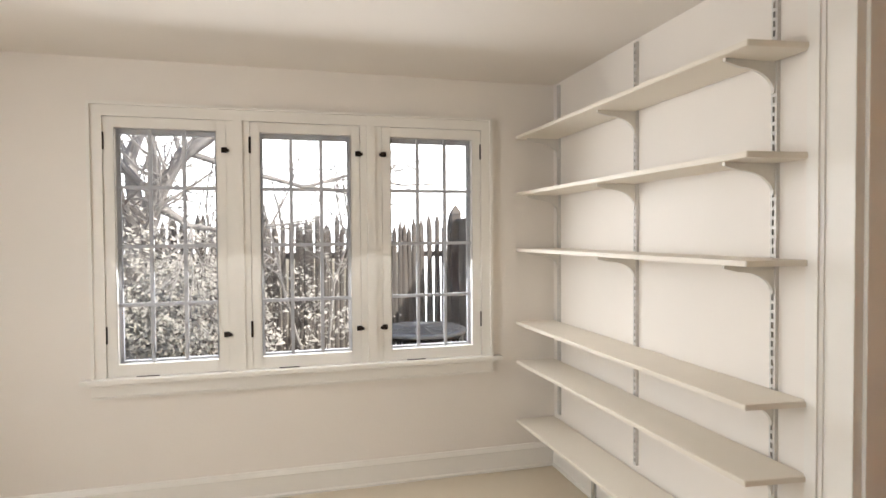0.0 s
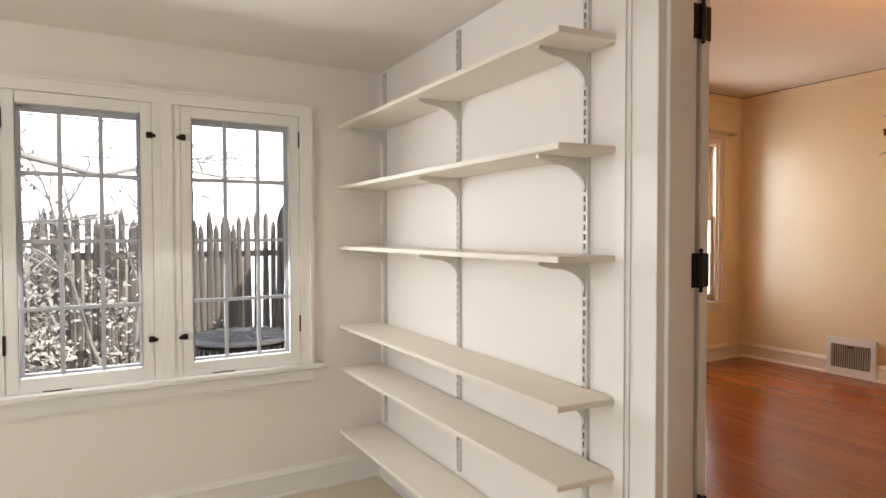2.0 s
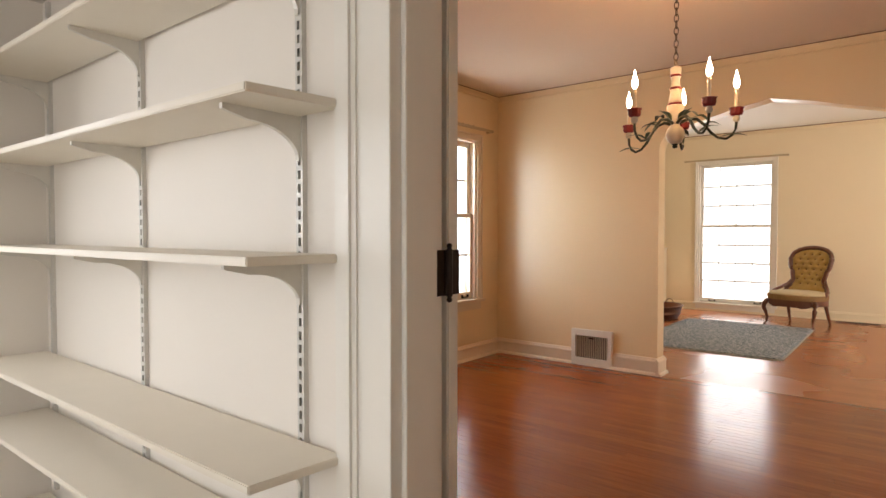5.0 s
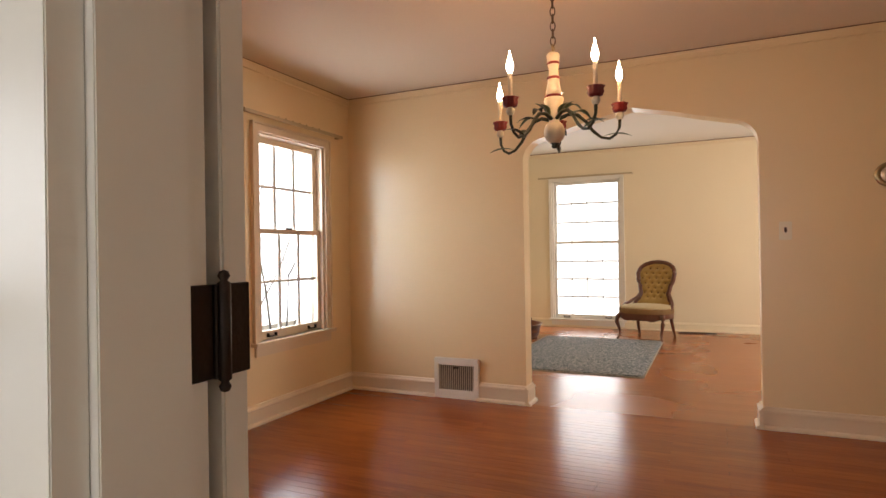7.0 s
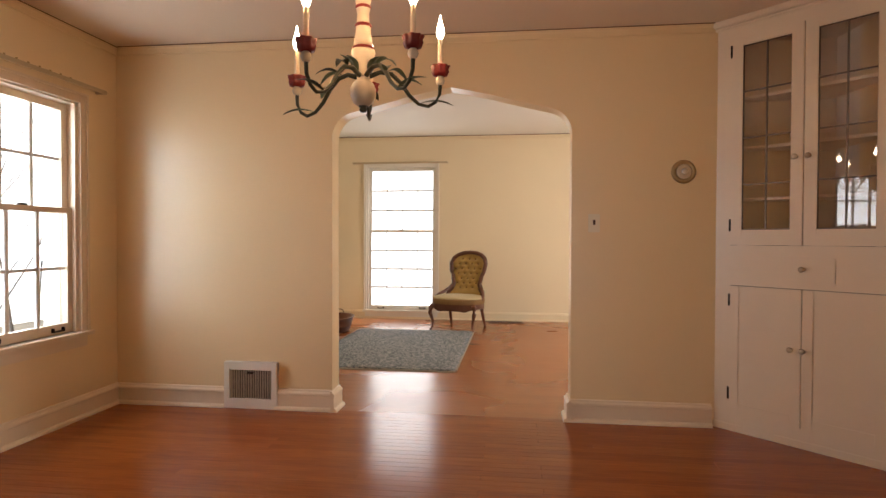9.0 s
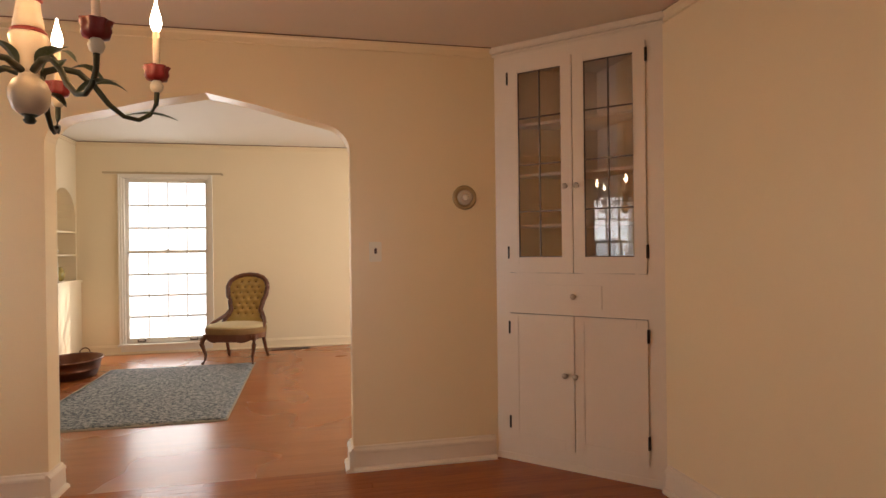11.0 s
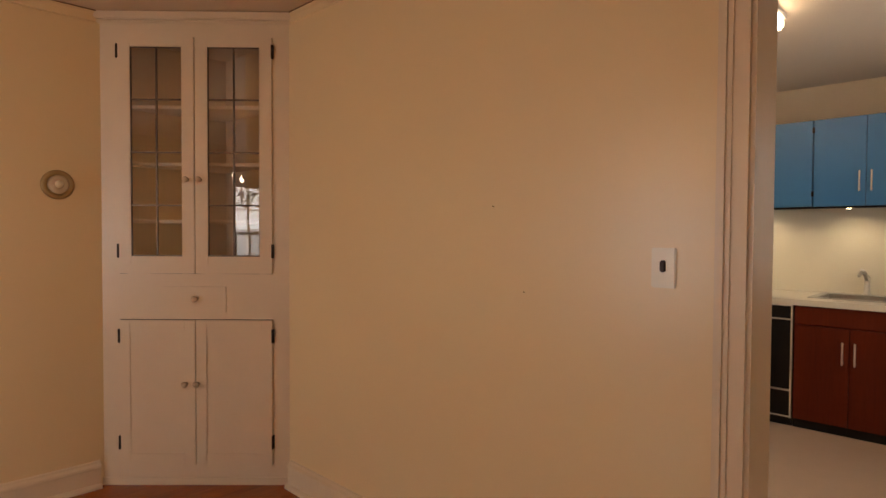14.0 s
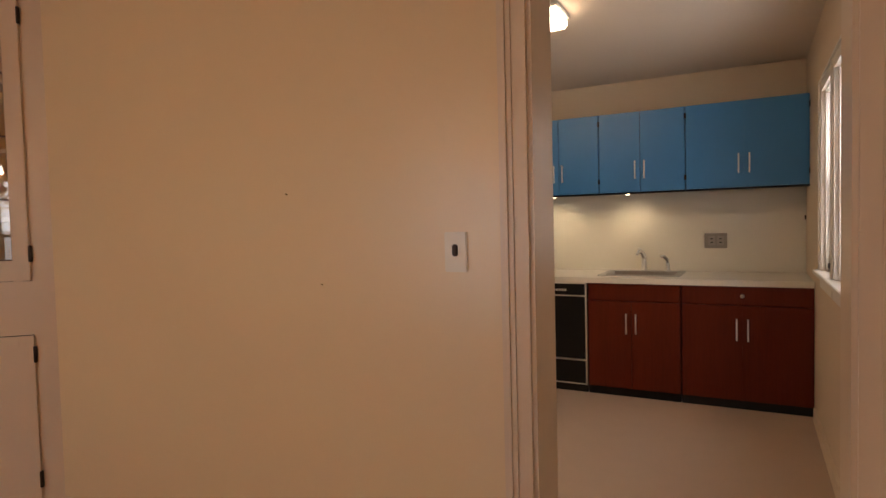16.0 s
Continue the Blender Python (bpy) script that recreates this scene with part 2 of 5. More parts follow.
KS = -3.92                # kitchen back wall

NWIN = (-0.40, 1.68, 0.46, 1.85)
DWIN = (4.985, 5.755, 0.56, 2.03)
DWIN2 = (2.71, 3.415, 0.57, 2.02)
LWIN = (2.86, 3.89, 0.125, 2.215)

wall("wall_nook_north", (-1.75, 2.15, 4.18, 4.40, NF - 0.1, NC + 0.1), [NWIN], NOOK, "cream-white painted plaster wall under the casement windows")
# The opening in this unseen wall is added for the west fill lamp.
wall("wall_nook_west", (-1.75, -1.55, -0.9, 4.18, NF - 0.1, NC + 0.1), [(1.45, 2.75, 0.5, 1.85)], NOOK, "cream-white painted plaster wall of the nook")
wall("wall_nook_south", (-1.55, 2.15, -0.9, -0.7, NF - 0.1, NC + 0.1), [], NOOK, "cream-white painted plaster wall of the nook")
wall("wall_nook_east", (2.15, 2.22, -0.7, 4.18, NF - 0.1, 2.62), [(1.29, 2.14, NF - 0.1, 1.975)], NOOK, "cream-white painted wall behind the shelves")
wall("wall_dining_west", (2.22, 2.295, -0.22, 4.515, 0.0, 2.62), [(1.29, 2.14, -0.1, 1.975)], DINING, "cream painted dining room wall")
wall("wall_dining_north", (2.22, 6.12, 4.515, 4.75, -0.1, 2.62), [DWIN2, DWIN], DINING, "cream painted plaster wall with two sash windows")
wall("wall_dining_south", (2.295, 6.26, -0.37, -0.22, -0.1, 2.62), [(2.43, 3.16, -0.1, 2.05)], DINING, "cream painted plaster wall with the kitchen doorway")
# The second, unseen opening is added and sized to shape a sun patch.
wall("wall_living_east", (LX, LX + 0.25, -1.2, 4.40, -0.1, LC + 0.1), [LWIN, (-0.35, 0.40, 0.30, 1.15)], LIVING, "pale yellow painted wall with a tall sash window")
# Unseen opening added here for the south fill lamp.
wall("wall_living_south", (6.26, LX, -1.2, -1.0, -0.1, LC + 0.1), [(7.8, 9.4, 0.4, 2.2)], LIVING, "pale yellow painted wall")
wall("wall_kitchen_south", (2.27, 6.0, KS - 0.15, KS, -0.1, 2.62), [], KWALL, "cream painted kitchen wall behind the counter")
KW1, KW2 = (-2.62, -2.13, 1.03, 2.03), (-2.02, -1.53, 1.03, 2.03)
wall("wall_kitchen_west", (2.10, 2.27, KS, -0.37, -0.1, 2.62), [KW1, KW2], KWALL, "cream painted kitchen wall with two small windows")
wall("wall_kitchen_east", (6.0, 6.12, KS, -0.37, -0.1, 2.62), [], KWALL, "cream painted kitchen wall")
wall("wall_kitchen_north", (2.27, 6.0, -0.385, -0.37, 0.0, 2.52), [(2.43, 3.16, 0.0, 2.05)], KWALL, "cream painted kitchen side of the doorway wall")


def arch_outline():
    """The flat pointed arch with rounded shoulders: (y, z) from its right foot to its left foot."""
    yr, yl, yc = 1.362, 2.942, 2.145
    right = [(yr, 0.0), (yr, 1.845)]
    for k in range(1, 9):
        a = radians(180 - 10 * k)
        right.append((yr + 0.17 + 0.17 * math.cos(a), 1.845 + 0.165 * math.sin(a)))
    right += [(yr + 0.34, 2.055), (yr + 0.52, 2.103), (yc, 2.158)]
    left = [(yr + yl - y, z) for y, z in right[:-1]][::-1]
    return right + left


bm = bmesh.new()
outline = [(-1.0, 0.0)] + arch_outline() + [(4.515, 0.0), (4.515, 2.75), (-1.0, 2.75)]
prism(bm, outline, ED, ED + 0.138, lambda a, b, h: Vector((h, a, b)))
bm.normal_update()
bmesh.ops.triangulate(bm, faces=[f for f in bm.faces if len(f.verts) > 4])
arch_wall = setting("wall_dining_east", bm, DINING, "cream painted wall with a wide Tudor-arched opening", "wall")
bm = bmesh.new()
prism(bm, [(-1.0, 0.0)] + arch_outline() + [(4.40, 0.0), (4.40, LC), (-1.0, LC)], ED + 0.14, ED + 0.15, lambda a, b, h: Vector((h, a, b)))
bm.normal_update()
bmesh.ops.triangulate(bm, faces=[f for f in bm.faces if len(f.verts) > 4])
setting("wall_living_west", bm, LIVING, "pale yellow living room side of the arched wall", "wall")


def slab(name, dims, material, label, category):
    bm = bmesh.new()
    box(bm, *dims)
    return setting(name, bm, material, label, category)


slab("floor_nook", (-1.55, 2.15, -0.7, 4.18, NF - 0.1, NF), VINYL, "pale beige smooth sheet floor of the nook", "floor")
slab("ceiling_nook", (-1.55, 2.15, -0.7, 4.18, NC, NC + 0.1), NOOK_CEIL, "cream-white painted plaster ceiling", "ceiling")
slab("ceiling_dining", (2.295, 6.12, -0.22, 4.515, DC, DC + 0.1), DCEIL, "cream painted plaster ceiling", "ceiling")
slab("ceiling_living", (6.27, LX, -1.0, 4.40, LC, LC + 0.1), LCEIL, "white painted plaster ceiling", "ceiling")
slab("floor_kitchen", (2.27, 6.0, KS, -0.375, -0.1, 0.0), KFLOOR, "pale beige sheet floor of the kitchen", "floor")
slab("ceiling_kitchen", (2.27, 6.0, KS, -0.385, 2.52, 2.6), KCEIL, "white painted kitchen ceiling", "ceiling")


# ---- trim ----
def run(name, material, label, segs, prof, cat="trim"):
    """A moulding along straight runs. segs: (x0, y0, x1, y1, nx, ny), n towards the room; prof: (out, z) outline."""
    bm = bmesh.new()
    for x0, y0, x1, y1, nx, ny in segs:
        for k in range(1):
            a = [bm.verts.new((x0 + nx * o, y0 + ny * o, z)) for o, z in prof]
            b = [bm.verts.new((x1 + nx * o, y1 + ny * o, z)) for o, z in prof]
            n = len(prof)
            bm.faces.new(a)
            bm.faces.new(b[::-1])
            for i in range(n):
                bm.faces.new((a[i], b[i], b[(i + 1) % n], a[(i + 1) % n]))
    return setting(name, bm, material, label, cat)


def base_profile(z, h):
    return [(0, z), (0.028, z), (0.028, z + 0.012), (0.019, z + 0.02), (0.017, z + h - 0.035), (0.020, z + h - 0.03), (0.012, z + h - 0.012), (0.008, z + h - 0.003), (0, z + h)]


run("baseboard_nook", TRIM, "white painted baseboard with a moulded cap", [(-1.55, 4.18, 2.15, 4.18, 0, -1), (2.15, 2.30, 2.15, 4.16, -1, 0)], base_profile(NF, 0.15), "baseboard")
def shoe_profile(h):
    """A baseboard with a quarter-round shoe at its foot."""
    return [(0, 0), (0.046, 0), (0.045, 0.010), (0.040, 0.018), (0.031, 0.023), (0.026, 0.024), (0.024, h - 0.038), (0.029, h - 0.034), (0.027, h - 0.022), (0.016, h - 0.012), (0.012, h - 0.003), (0, h)]


run("baseboard_dining", DTRIM, "cream painted baseboard with a moulded cap", [
    (2.295, 4.515, 6.12, 4.515, 0, -1), (6.12, 3.70, 6.12, 4.495, -1, 0), (6.12, 2.942, 6.12, 3.335, -1, 0), (6.12, 0.50, 6.12, 1.362, -1, 0),
    (6.074, 2.942, 6.27, 2.942, 0, -1), (6.074, 1.362, 6.27, 1.362, 0, 1), (3.24, -0.22, 5.40, -0.22, 0, 1)], shoe_profile(0.14), "baseboard")
run("baseboard_living", LIVING, "cream painted baseboard with a moulded cap", [(LX, -1.0, LX, 4.38, -1, 0), (6.27, 4.40, 10.68, 4.40, 0, -1)], base_profile(0.0, 0.12), "baseboard")
run("baseboard_kitchen", KWALL, "cream painted baseboard", [(2.27, -3.16, 2.27, -0.40, 1, 0)], [(0, 0), (0.015, 0), (0.015, 0.085), (0, 0.09)], "baseboard")
CROWN = [(0, DC - 0.062), (0.010, DC - 0.058), (0.011, DC - 0.030), (0.015, DC - 0.018), (0.015, DC - 0.007), (0, DC - 0.007)]
run("picture_rail_dining", DINING, "cream painted picture rail under the ceiling with a dark gap", [(2.295, 4.515, 6.12, 4.515, 0, -1), (6.12, 0.50, 6.12, 4.49, -1, 0), (2.295, -0.22, 5.40, -0.22, 0, 1)], CROWN)
CROWN2 = [(0, LC - 0.05), (0.010, LC - 0.045), (0.012, LC - 0.030), (0.024, LC - 0.02), (0.024, LC - 0.010), (0, LC - 0.010)]
run("picture_rail_living", LIVING, "pale picture rail under the ceiling", [(LX, -1.0, LX, 4.38, -1, 0), (6.27, 4.40, 10.68, 4.40, 0, -1)], CROWN2)
# A solid strip coloured dark for the gap's shade and dust.
GAP = mat("shaded_dusty_gap", (0.22, 0.10, 0.05), 0.9, grain=0.3)
run("rail_gap_shade_dining", GAP, "strip coloured as the shaded, dusty gap above the picture rail", [(2.295, 4.515, 6.12, 4.515, 0, -1), (6.12, 0.50, 6.12, 4.49, -1, 0), (2.295, -0.22, 5.40, -0.22, 0, 1)], [(0, DC - 0.007), (0.0155, DC - 0.007), (0.0155, DC - 0.001), (0, DC - 0.001)])
run("rail_gap_shade_living", GAP, "strip coloured as the shaded, dusty gap above the picture rail", [(LX, -1.0, LX, 4.38, -1, 0), (6.27, 4.40, 10.68, 4.40, 0, -1)], [(0, LC - 0.010), (0.020, LC - 0.010), (0.020, LC - 0.001), (0, LC - 0.001)])

# living north wall with an arched niche
bm = bmesh.new()
box(bm, 6.27, LX, 4.40, 4.75, -0.1, 0.92)
nx0, nx1 = 9.98, 10.66
out = [(6.27, 0.92), (nx0, 0.92), (nx0, 1.70)]
for k in range(1, 12):
    a = math.pi - math.pi * k / 12
    out.append(((nx0 + nx1) / 2 + 0.34 * math.cos(a), 1.70 + 0.34 * math.sin(a)))
out += [(nx1, 1.70), (nx1, 0.92), (LX, 0.92), (LX, 2.75), (6.27, 2.75)]
prism(bm, out, 4.40, 4.64, lambda a, b, h: Vector((a, h, b)))
box(bm, 6.27, LX, 4.64, 4.75, 0.92, 2.75)
bm.normal_update()
bmesh.ops.triangulate(bm, faces=[f for f in bm.faces if len(f.verts) > 4])
setting("wall_living_north", bm, LIVING, "pale yellow wall with an arched shelf niche", "wall")


# ---- door casing, jambs ----
def casing(name, plane, side, along_y, a0, a1, z0, z1, w, material, label, inner=0.0):
    """Flat casing with a raised back band on two sides and the head of an opening a0..a1, on a wall face."""
    bm = bmesh.new()

    def bar(p, q, zz0, zz1, d):
        h = sorted((plane, plane + side * d))
        if along_y:
            box(bm, h[0], h[1], p, q, zz0, zz1)
        else:
            box(bm, p, q, h[0], h[1], zz0, zz1)
    b = w * 0.28
    for s, e in ((a0, -1), (a1, 1)):
        p, q = sorted((s, s + e * (w - b)))
        bar(p, q, z0, z1, 0.018)
        p, q = sorted((s + e * (w - b), s + e * w))
        bar(p, q, z0, z1 + w, 0.032)
        p, q = sorted((s + e * (w - b - 0.014), s + e * (w - b)))
        bar(p, q, z0, z1 + w - b, 0.024)
    bar(a0 - w + b, a1 + w - b, z1, z1 + w - b, 0.018)
    bar(a0 - w + b, a1 + w - b, z1 + w - b, z1 + w, 0.032)
    return setting(name, bm, material, label, "trim")


casing("trim_nook_door", 2.15, -1, True, 1.29, 2.14, NF, 1.975, 0.155, TRIM, "white painted door casing with a back band")
casing("trim_kitchen_door", -0.22, 1, False, 2.43, 3.16, 0.0, 2.05, 0.075, DTRIM, "cream painted door casing beside the kitchen doorway")
# nook doorway lining: bead, stop, rebate
lining = tagged(thing("door_lining_nook", (2.2, 1.74, 0.0), "white painted door jamb with a stop", "door frame"), kind="structure")
for y, e in ((2.14, -1), (1.29, 1)):
    for nm, x0, x1, d in (("bead", 2.125, 2.16, 0.006), ("stop", 2.16, 2.262, 0.018), ("jamb", 2.262, 2.296, 0.004)):
        p, q = sorted((y, y + e * d))
        boxpart(nm, (x0, x1, p, q, NF if x0 < 2.2 else 0.0, 1.975), TRIM, lining, 0.0015)
boxpart("head_stop", (2.16, 2.262, 1.308, 2.122, 1.957, 1.975), TRIM, lining)
bm = bmesh.new()
for x, e in ((2.43, 1), (3.16, -1)):
    p, q = sorted((x, x + e * 0.012))
    box(bm, p, q, -0.39, -0.215, 0.0, 2.05)
box(bm, 2.442, 3.148, -0.39, -0.215, 2.038, 2.05)
setting("door_lining_kitchen", bm, DTRIM, "cream painted lining of the open kitchen doorway", "door frame")
slab("threshold", (2.13, 2.30, 1.295, 2.135, NF, -0.002), BOARD, "worn wooden step up into the dining room", "threshold")

# the door stands open flat against the dining room wall
door = thing("door_1", (2.305, 2.136, 0.01), "white painted panel door swung fully open against the wall", "door")
tagged(door, kind="structure")
bm = bmesh.new()
box(bm, 2.318, 2.358, 2.137, 2.975, 0.01, 1.96)
soften(bm, 0.003)
leaf = part("door_leaf", bm, TRIM, door)


def butt_hinge(z, parent):
    bm = bmesh.new()
    box(bm, 2.254, 2.300, 2.131, 2.1365, z - 0.052, z + 0.052)
    box(bm, 2.319, 2.357, 2.1325, 2.1365, z - 0.052, z + 0.052)
    box(bm, 2.298, 2.321, 2.126, 2.134, z - 0.052, z + 0.052)
    soften(bm, 0.0015, 1)
    h = part("hinge", bm, IRON, parent, "dark bronze butt hinge")
    bm = bmesh.new()
    lathe(bm, [(0.0, -0.068), (0.005, -0.066), (0.007, -0.061), (0.004, -0.056), (0.0075, -0.053), (0.0075, 0.053), (0.004, 0.056), (0.007, 0.061), (0.005, 0.066), (0.0, 0.068)], 14, (2.309, 2.125, z))
    part("hinge_pin", bm, IRON, h, smooth=True)


for z in (0.33, 1.085, 1.835):
    butt_hinge(z, door)


# ---- windows ----
def frame_bars(bm, plane, depth, along_x, a0, a1, z0, z1, w, wt=None, wb=None):
    """Four bars of a rectangular frame, butted."""
    wt = wt or w
    wb = wb or w
    p, q = sorted((plane, plane + depth))

    def bar(b0, b1, c0, c1):
        box(bm, *((b0, b1, p, q) if along_x else (p, q, b0, b1)), c0, c1)
    bar(a0, a0 + w, z0, z1)
    bar(a1 - w, a1, z0, z1)
    bar(a0 + w, a1 - w, z0, z0 + wb)
    bar(a0 + w, a1 - w, z1 - wt, z1)


def sash(name, parent, plane, depth, along_x, a0, a1, z0, z1, w, cols, rows, material, wt=None, wb=None, mw=0.016, glass=None, mv=None, bars=None):
    """A glazed sash: frame, muntins and one pane for each light."""
    bm = bmesh.new()
    frame_bars(bm, plane, depth, along_x, a0, a1, z0, z1, w, wt, wb)
    soften(bm, 0.003)
    s = part(name, bm, material, parent)
    g0, g1, h0, h1 = a0 + w, a1 - w, z0 + (wb or w), z1 - (wt or w)
    mid = plane + depth * 0.7
    t = 0.011
    for i in range(1, cols):
        c = g0 + (g1 - g0) * i / cols
        bm = bmesh.new()
        v = (mv or mw) / 2
        box(bm, *((c - v, c + v, mid - t, mid + t) if along_x else (mid - t, mid + t, c - v, c + v)), h0, h1)
        soften(bm, min(0.004, v * 0.5))
        part("muntin", bm, bars or material, s)
    for j in range(1, rows):
        c = h0 + (h1 - h0) * j / rows
        bm = bmesh.new()
        box(bm, *((g0, g1, mid - t * 0.9, mid + t * 0.9) if along_x else (mid - t * 0.9, mid + t * 0.9, g0, g1)), c - mw / 2, c + mw / 2)
        soften(bm, 0.004)
        part("muntin", bm, bars or material, s)
    for i in range(cols):
        for j in range(rows):
            p0, p1 = g0 + (g1 - g0) * i / cols, g0 + (g1 - g0) * (i + 1) / cols
            q0, q1 = h0 + (h1 - h0) * j / rows, h0 + (h1 - h0) * (j + 1) / rows
            bm = bmesh.new()
            box(bm, *((p0, p1, mid - 0.0015, mid + 0.0015) if along_x else (mid - 0.0015, mid + 0.0015, p0, p1)), q0, q1)
            pane = part("pane", bm, glass or GLASS, s)
            pane.visible_shadow = False
    return s


nook_window = thing("window_1", (0.64, 4.20, 0.46), "row of three white casement windows with small panes", "window")
tagged(nook_window, kind="structure")
bm = bmesh.new()
# casing round the three sashes, with mullions
for x0, x1, y0, y1, z0, z1 in (
        (-0.436, -0.3825, 4.158, 4.18, 0.48, 1.84), (1.6625, 1.716, 4.158, 4.18, 0.48, 1.84), (-0.436, 1.716, 4.158, 4.18, 1.84, 1.896),
        (-0.452, -0.436, 4.145, 4.18, 0.48, 1.912), (1.716, 1.732, 4.145, 4.18, 0.48, 1.912), (-0.436, 1.716, 4.145, 4.18, 1.896, 1.912),
        (0.2195, 0.3385, 4.165, 4.27, 0.47, 1.84), (0.9375, 1.0615, 4.165, 4.27, 0.47, 1.84),
        (0.255, 0.303, 4.155, 4.165, 0.48, 1.84), (0.975, 1.025, 4.155, 4.165, 0.48, 1.84),
        (-0.40, -0.385, 4.18, 4.38, 0.47, 1.85), (1.665, 1.68, 4.18, 4.38, 0.47, 1.85), (-0.385, 1.665, 4.181, 4.38, 1.84, 1.85)):
    box(bm, x0, x1, y0, y1, z0, z1)
part("window_frame", bm, TRIM, nook_window)
bm = bmesh.new()
box(bm, -0.50, 1.785, 4.115, 4.38, 0.455, 0.481)
box(bm, -0.47, 1.75, 4.13, 4.18, 0.440, 0.455)
box(bm, -0.455, 1.735, 4.152, 4.18, 0.375, 0.440)
box(bm, -0.455, 1.735, 4.143, 4.18, 0.375, 0.390)
soften(bm, 0.004)
part("window_sill", bm, TRIM, nook_window)
for a0, a1, hinge_left in ((-0.382, 0.219, True), (0.339, 0.937, True), (1.062, 1.662, False)):
    s = sash("casement", nook_window, 4.168, 0.045, True, a0, a1, 0.483, 1.838, 0.051, 3, 4, TRIM, 0.054, 0.064, mw=0.019, bars=BACKLIT_GREY)
    bm = bmesh.new()
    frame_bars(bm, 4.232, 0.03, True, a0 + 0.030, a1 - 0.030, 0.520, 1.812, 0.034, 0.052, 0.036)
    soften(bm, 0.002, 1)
    part("storm_frame", bm, BACKLIT_GREY, s, "grey storm sash frame behind the panes")
    hx, lx = (a0, a1) if hinge_left else (a1, a0)
    e = 1 if hinge_left else -1
    for z, zc in ((0.705, 0.685), (1.712, 1.682)):
        bm = bmesh.new()
        box(bm, hx - 0.006, hx + 0.006, 4.160, 4.170, z - 0.045, z + 0.045)
        soften(bm, 0.002, 1)
        part("hinge", bm, IRON, s, "dark bronze hinge")
        bm = bmesh.new()
        box(bm, *sorted((lx + e * 0.004, lx - e * 0.026)), 4.154, 4.168, zc - 0.016, zc + 0.012)
        box(bm, *sorted((lx + e * 0.016, lx - e * 0.008)), 4.150, 4.158, zc - 0.012, zc + 0.004)
        soften(bm, 0.002, 1)
        part("catch", bm, IRON, s, "small dark bronze sash catch")
    bm = bmesh.new()
    box(bm, (a0 + a1) / 2 - 0.16, (a0 + a1) / 2 - 0.05, 4.160, 4.166, 0.481, 0.485)
    part("stay", bm, IRON, s, "thin dark metal stay on the sill")


def double_hung(name, label, parent_at, plane, inward, along_x, a0, a1, z0, z1, cols, rows, material, cw, meet, up=None, mv=None, mh=0.018):
    """A double-hung sash window in a wall face at plane; inward: +1 or -1 along the wall's normal towards the room."""
    w = thing(name, parent_at, label, "window")
    tagged(w, kind="structure")
    o = -inward
    bm = bmesh.new()

    def bar(b0, b1, d0, d1, c0, c1):
        p, q = sorted((plane + o * d0, plane + o * d1))
        box(bm, *((b0, b1, p, q) if along_x else (p, q, b0, b1)), c0, c1)
    for s, e in ((a0, -1), (a1, 1)):
        bar(*sorted((s, s + e * cw)), -0.02, 0.0, z0, z1 + cw)
        bar(*sorted((s + e * cw, s + e * (cw + 0.014))), -0.03, 0.0, z0, z1 + cw + 0.014)
        bar(*sorted((s - e * 0.012, s)), 0.0, 0.10, z0, z1)
        bar(*sorted((s - e * 0.012, s - e * 0.026)), 0.0, 0.025, z0, z1)
    bar(a0, a1, -0.02, 0.0, z1, z1 + cw)
    bar(a0 - cw, a1 + cw, -0.03, 0.0, z1 + cw, z1 + cw + 0.014)
    bar(a0, a1, 0.0, 0.10, z1 - 0.012, z1)
    part("window_frame", bm, material, w)
    bm = bmesh.new()
    for s, e in ((a0, 1), (a1, -1)):
        bar(*sorted((s, s + e * 0.020)), 0.1005, 0.235, z0, z1)
        bar(*sorted((s + e * 0.020, s + e * 0.042)), 0.106, 0.128, z0, z1)
    bar(a0 + 0.02, a1 - 0.02, 0.1005, 0.235, z1 - 0.020, z1)
    part("outer_frame", bm, SASHWHITE, w, "white painted outer frame of the sash")
    bm = bmesh.new()
    bar(a0 - cw - 0.03, a1 + cw + 0.03, -0.055, 0.22, z0 - 0.026, z0)
    bar(a0 - cw, a1 + cw, -0.022, 0.0, z0 - 0.10, z0 - 0.026)
    soften(bm, 0.004)
    part("window_sill", bm, material, w)
    lo = sash("lower_sash", w, plane + o * 0.028, o * 0.035, along_x, a0 + 0.014, a1 - 0.014, z0 + 0.001, meet + 0.018, 0.045, cols, rows, material, 0.034, 0.062, mw=mh, mv=mv, bars=SASHWHITE)
    sash("upper_sash", w, plane + o * 0.066, o * 0.035, along_x, a0 + 0.014, a1 - 0.014, meet - 0.016, z1 - 0.013, 0.045, cols, up or rows, material, 0.045, 0.034, mw=mh, mv=mv, bars=SASHWHITE)
    c = (a0 + a1) / 2
    bm = bmesh.new()
    p, q = sorted((plane + o * 0.03, plane + o * 0.06))
    box(bm, *((c - 0.03, c + 0.03, p, q) if along_x else (p, q, c - 0.03, c + 0.03)), meet + 0.018, meet + 0.032)
    soften(bm, 0.005)
    part("sash_lock", bm, IRON, lo, "dark metal sash lock")
    for f in (0.2, 0.8):
        c = a0 + (a1 - a0) * f
        bm = bmesh.new()
        p, q = sorted((plane + o * 0.008, plane + o * 0.028))
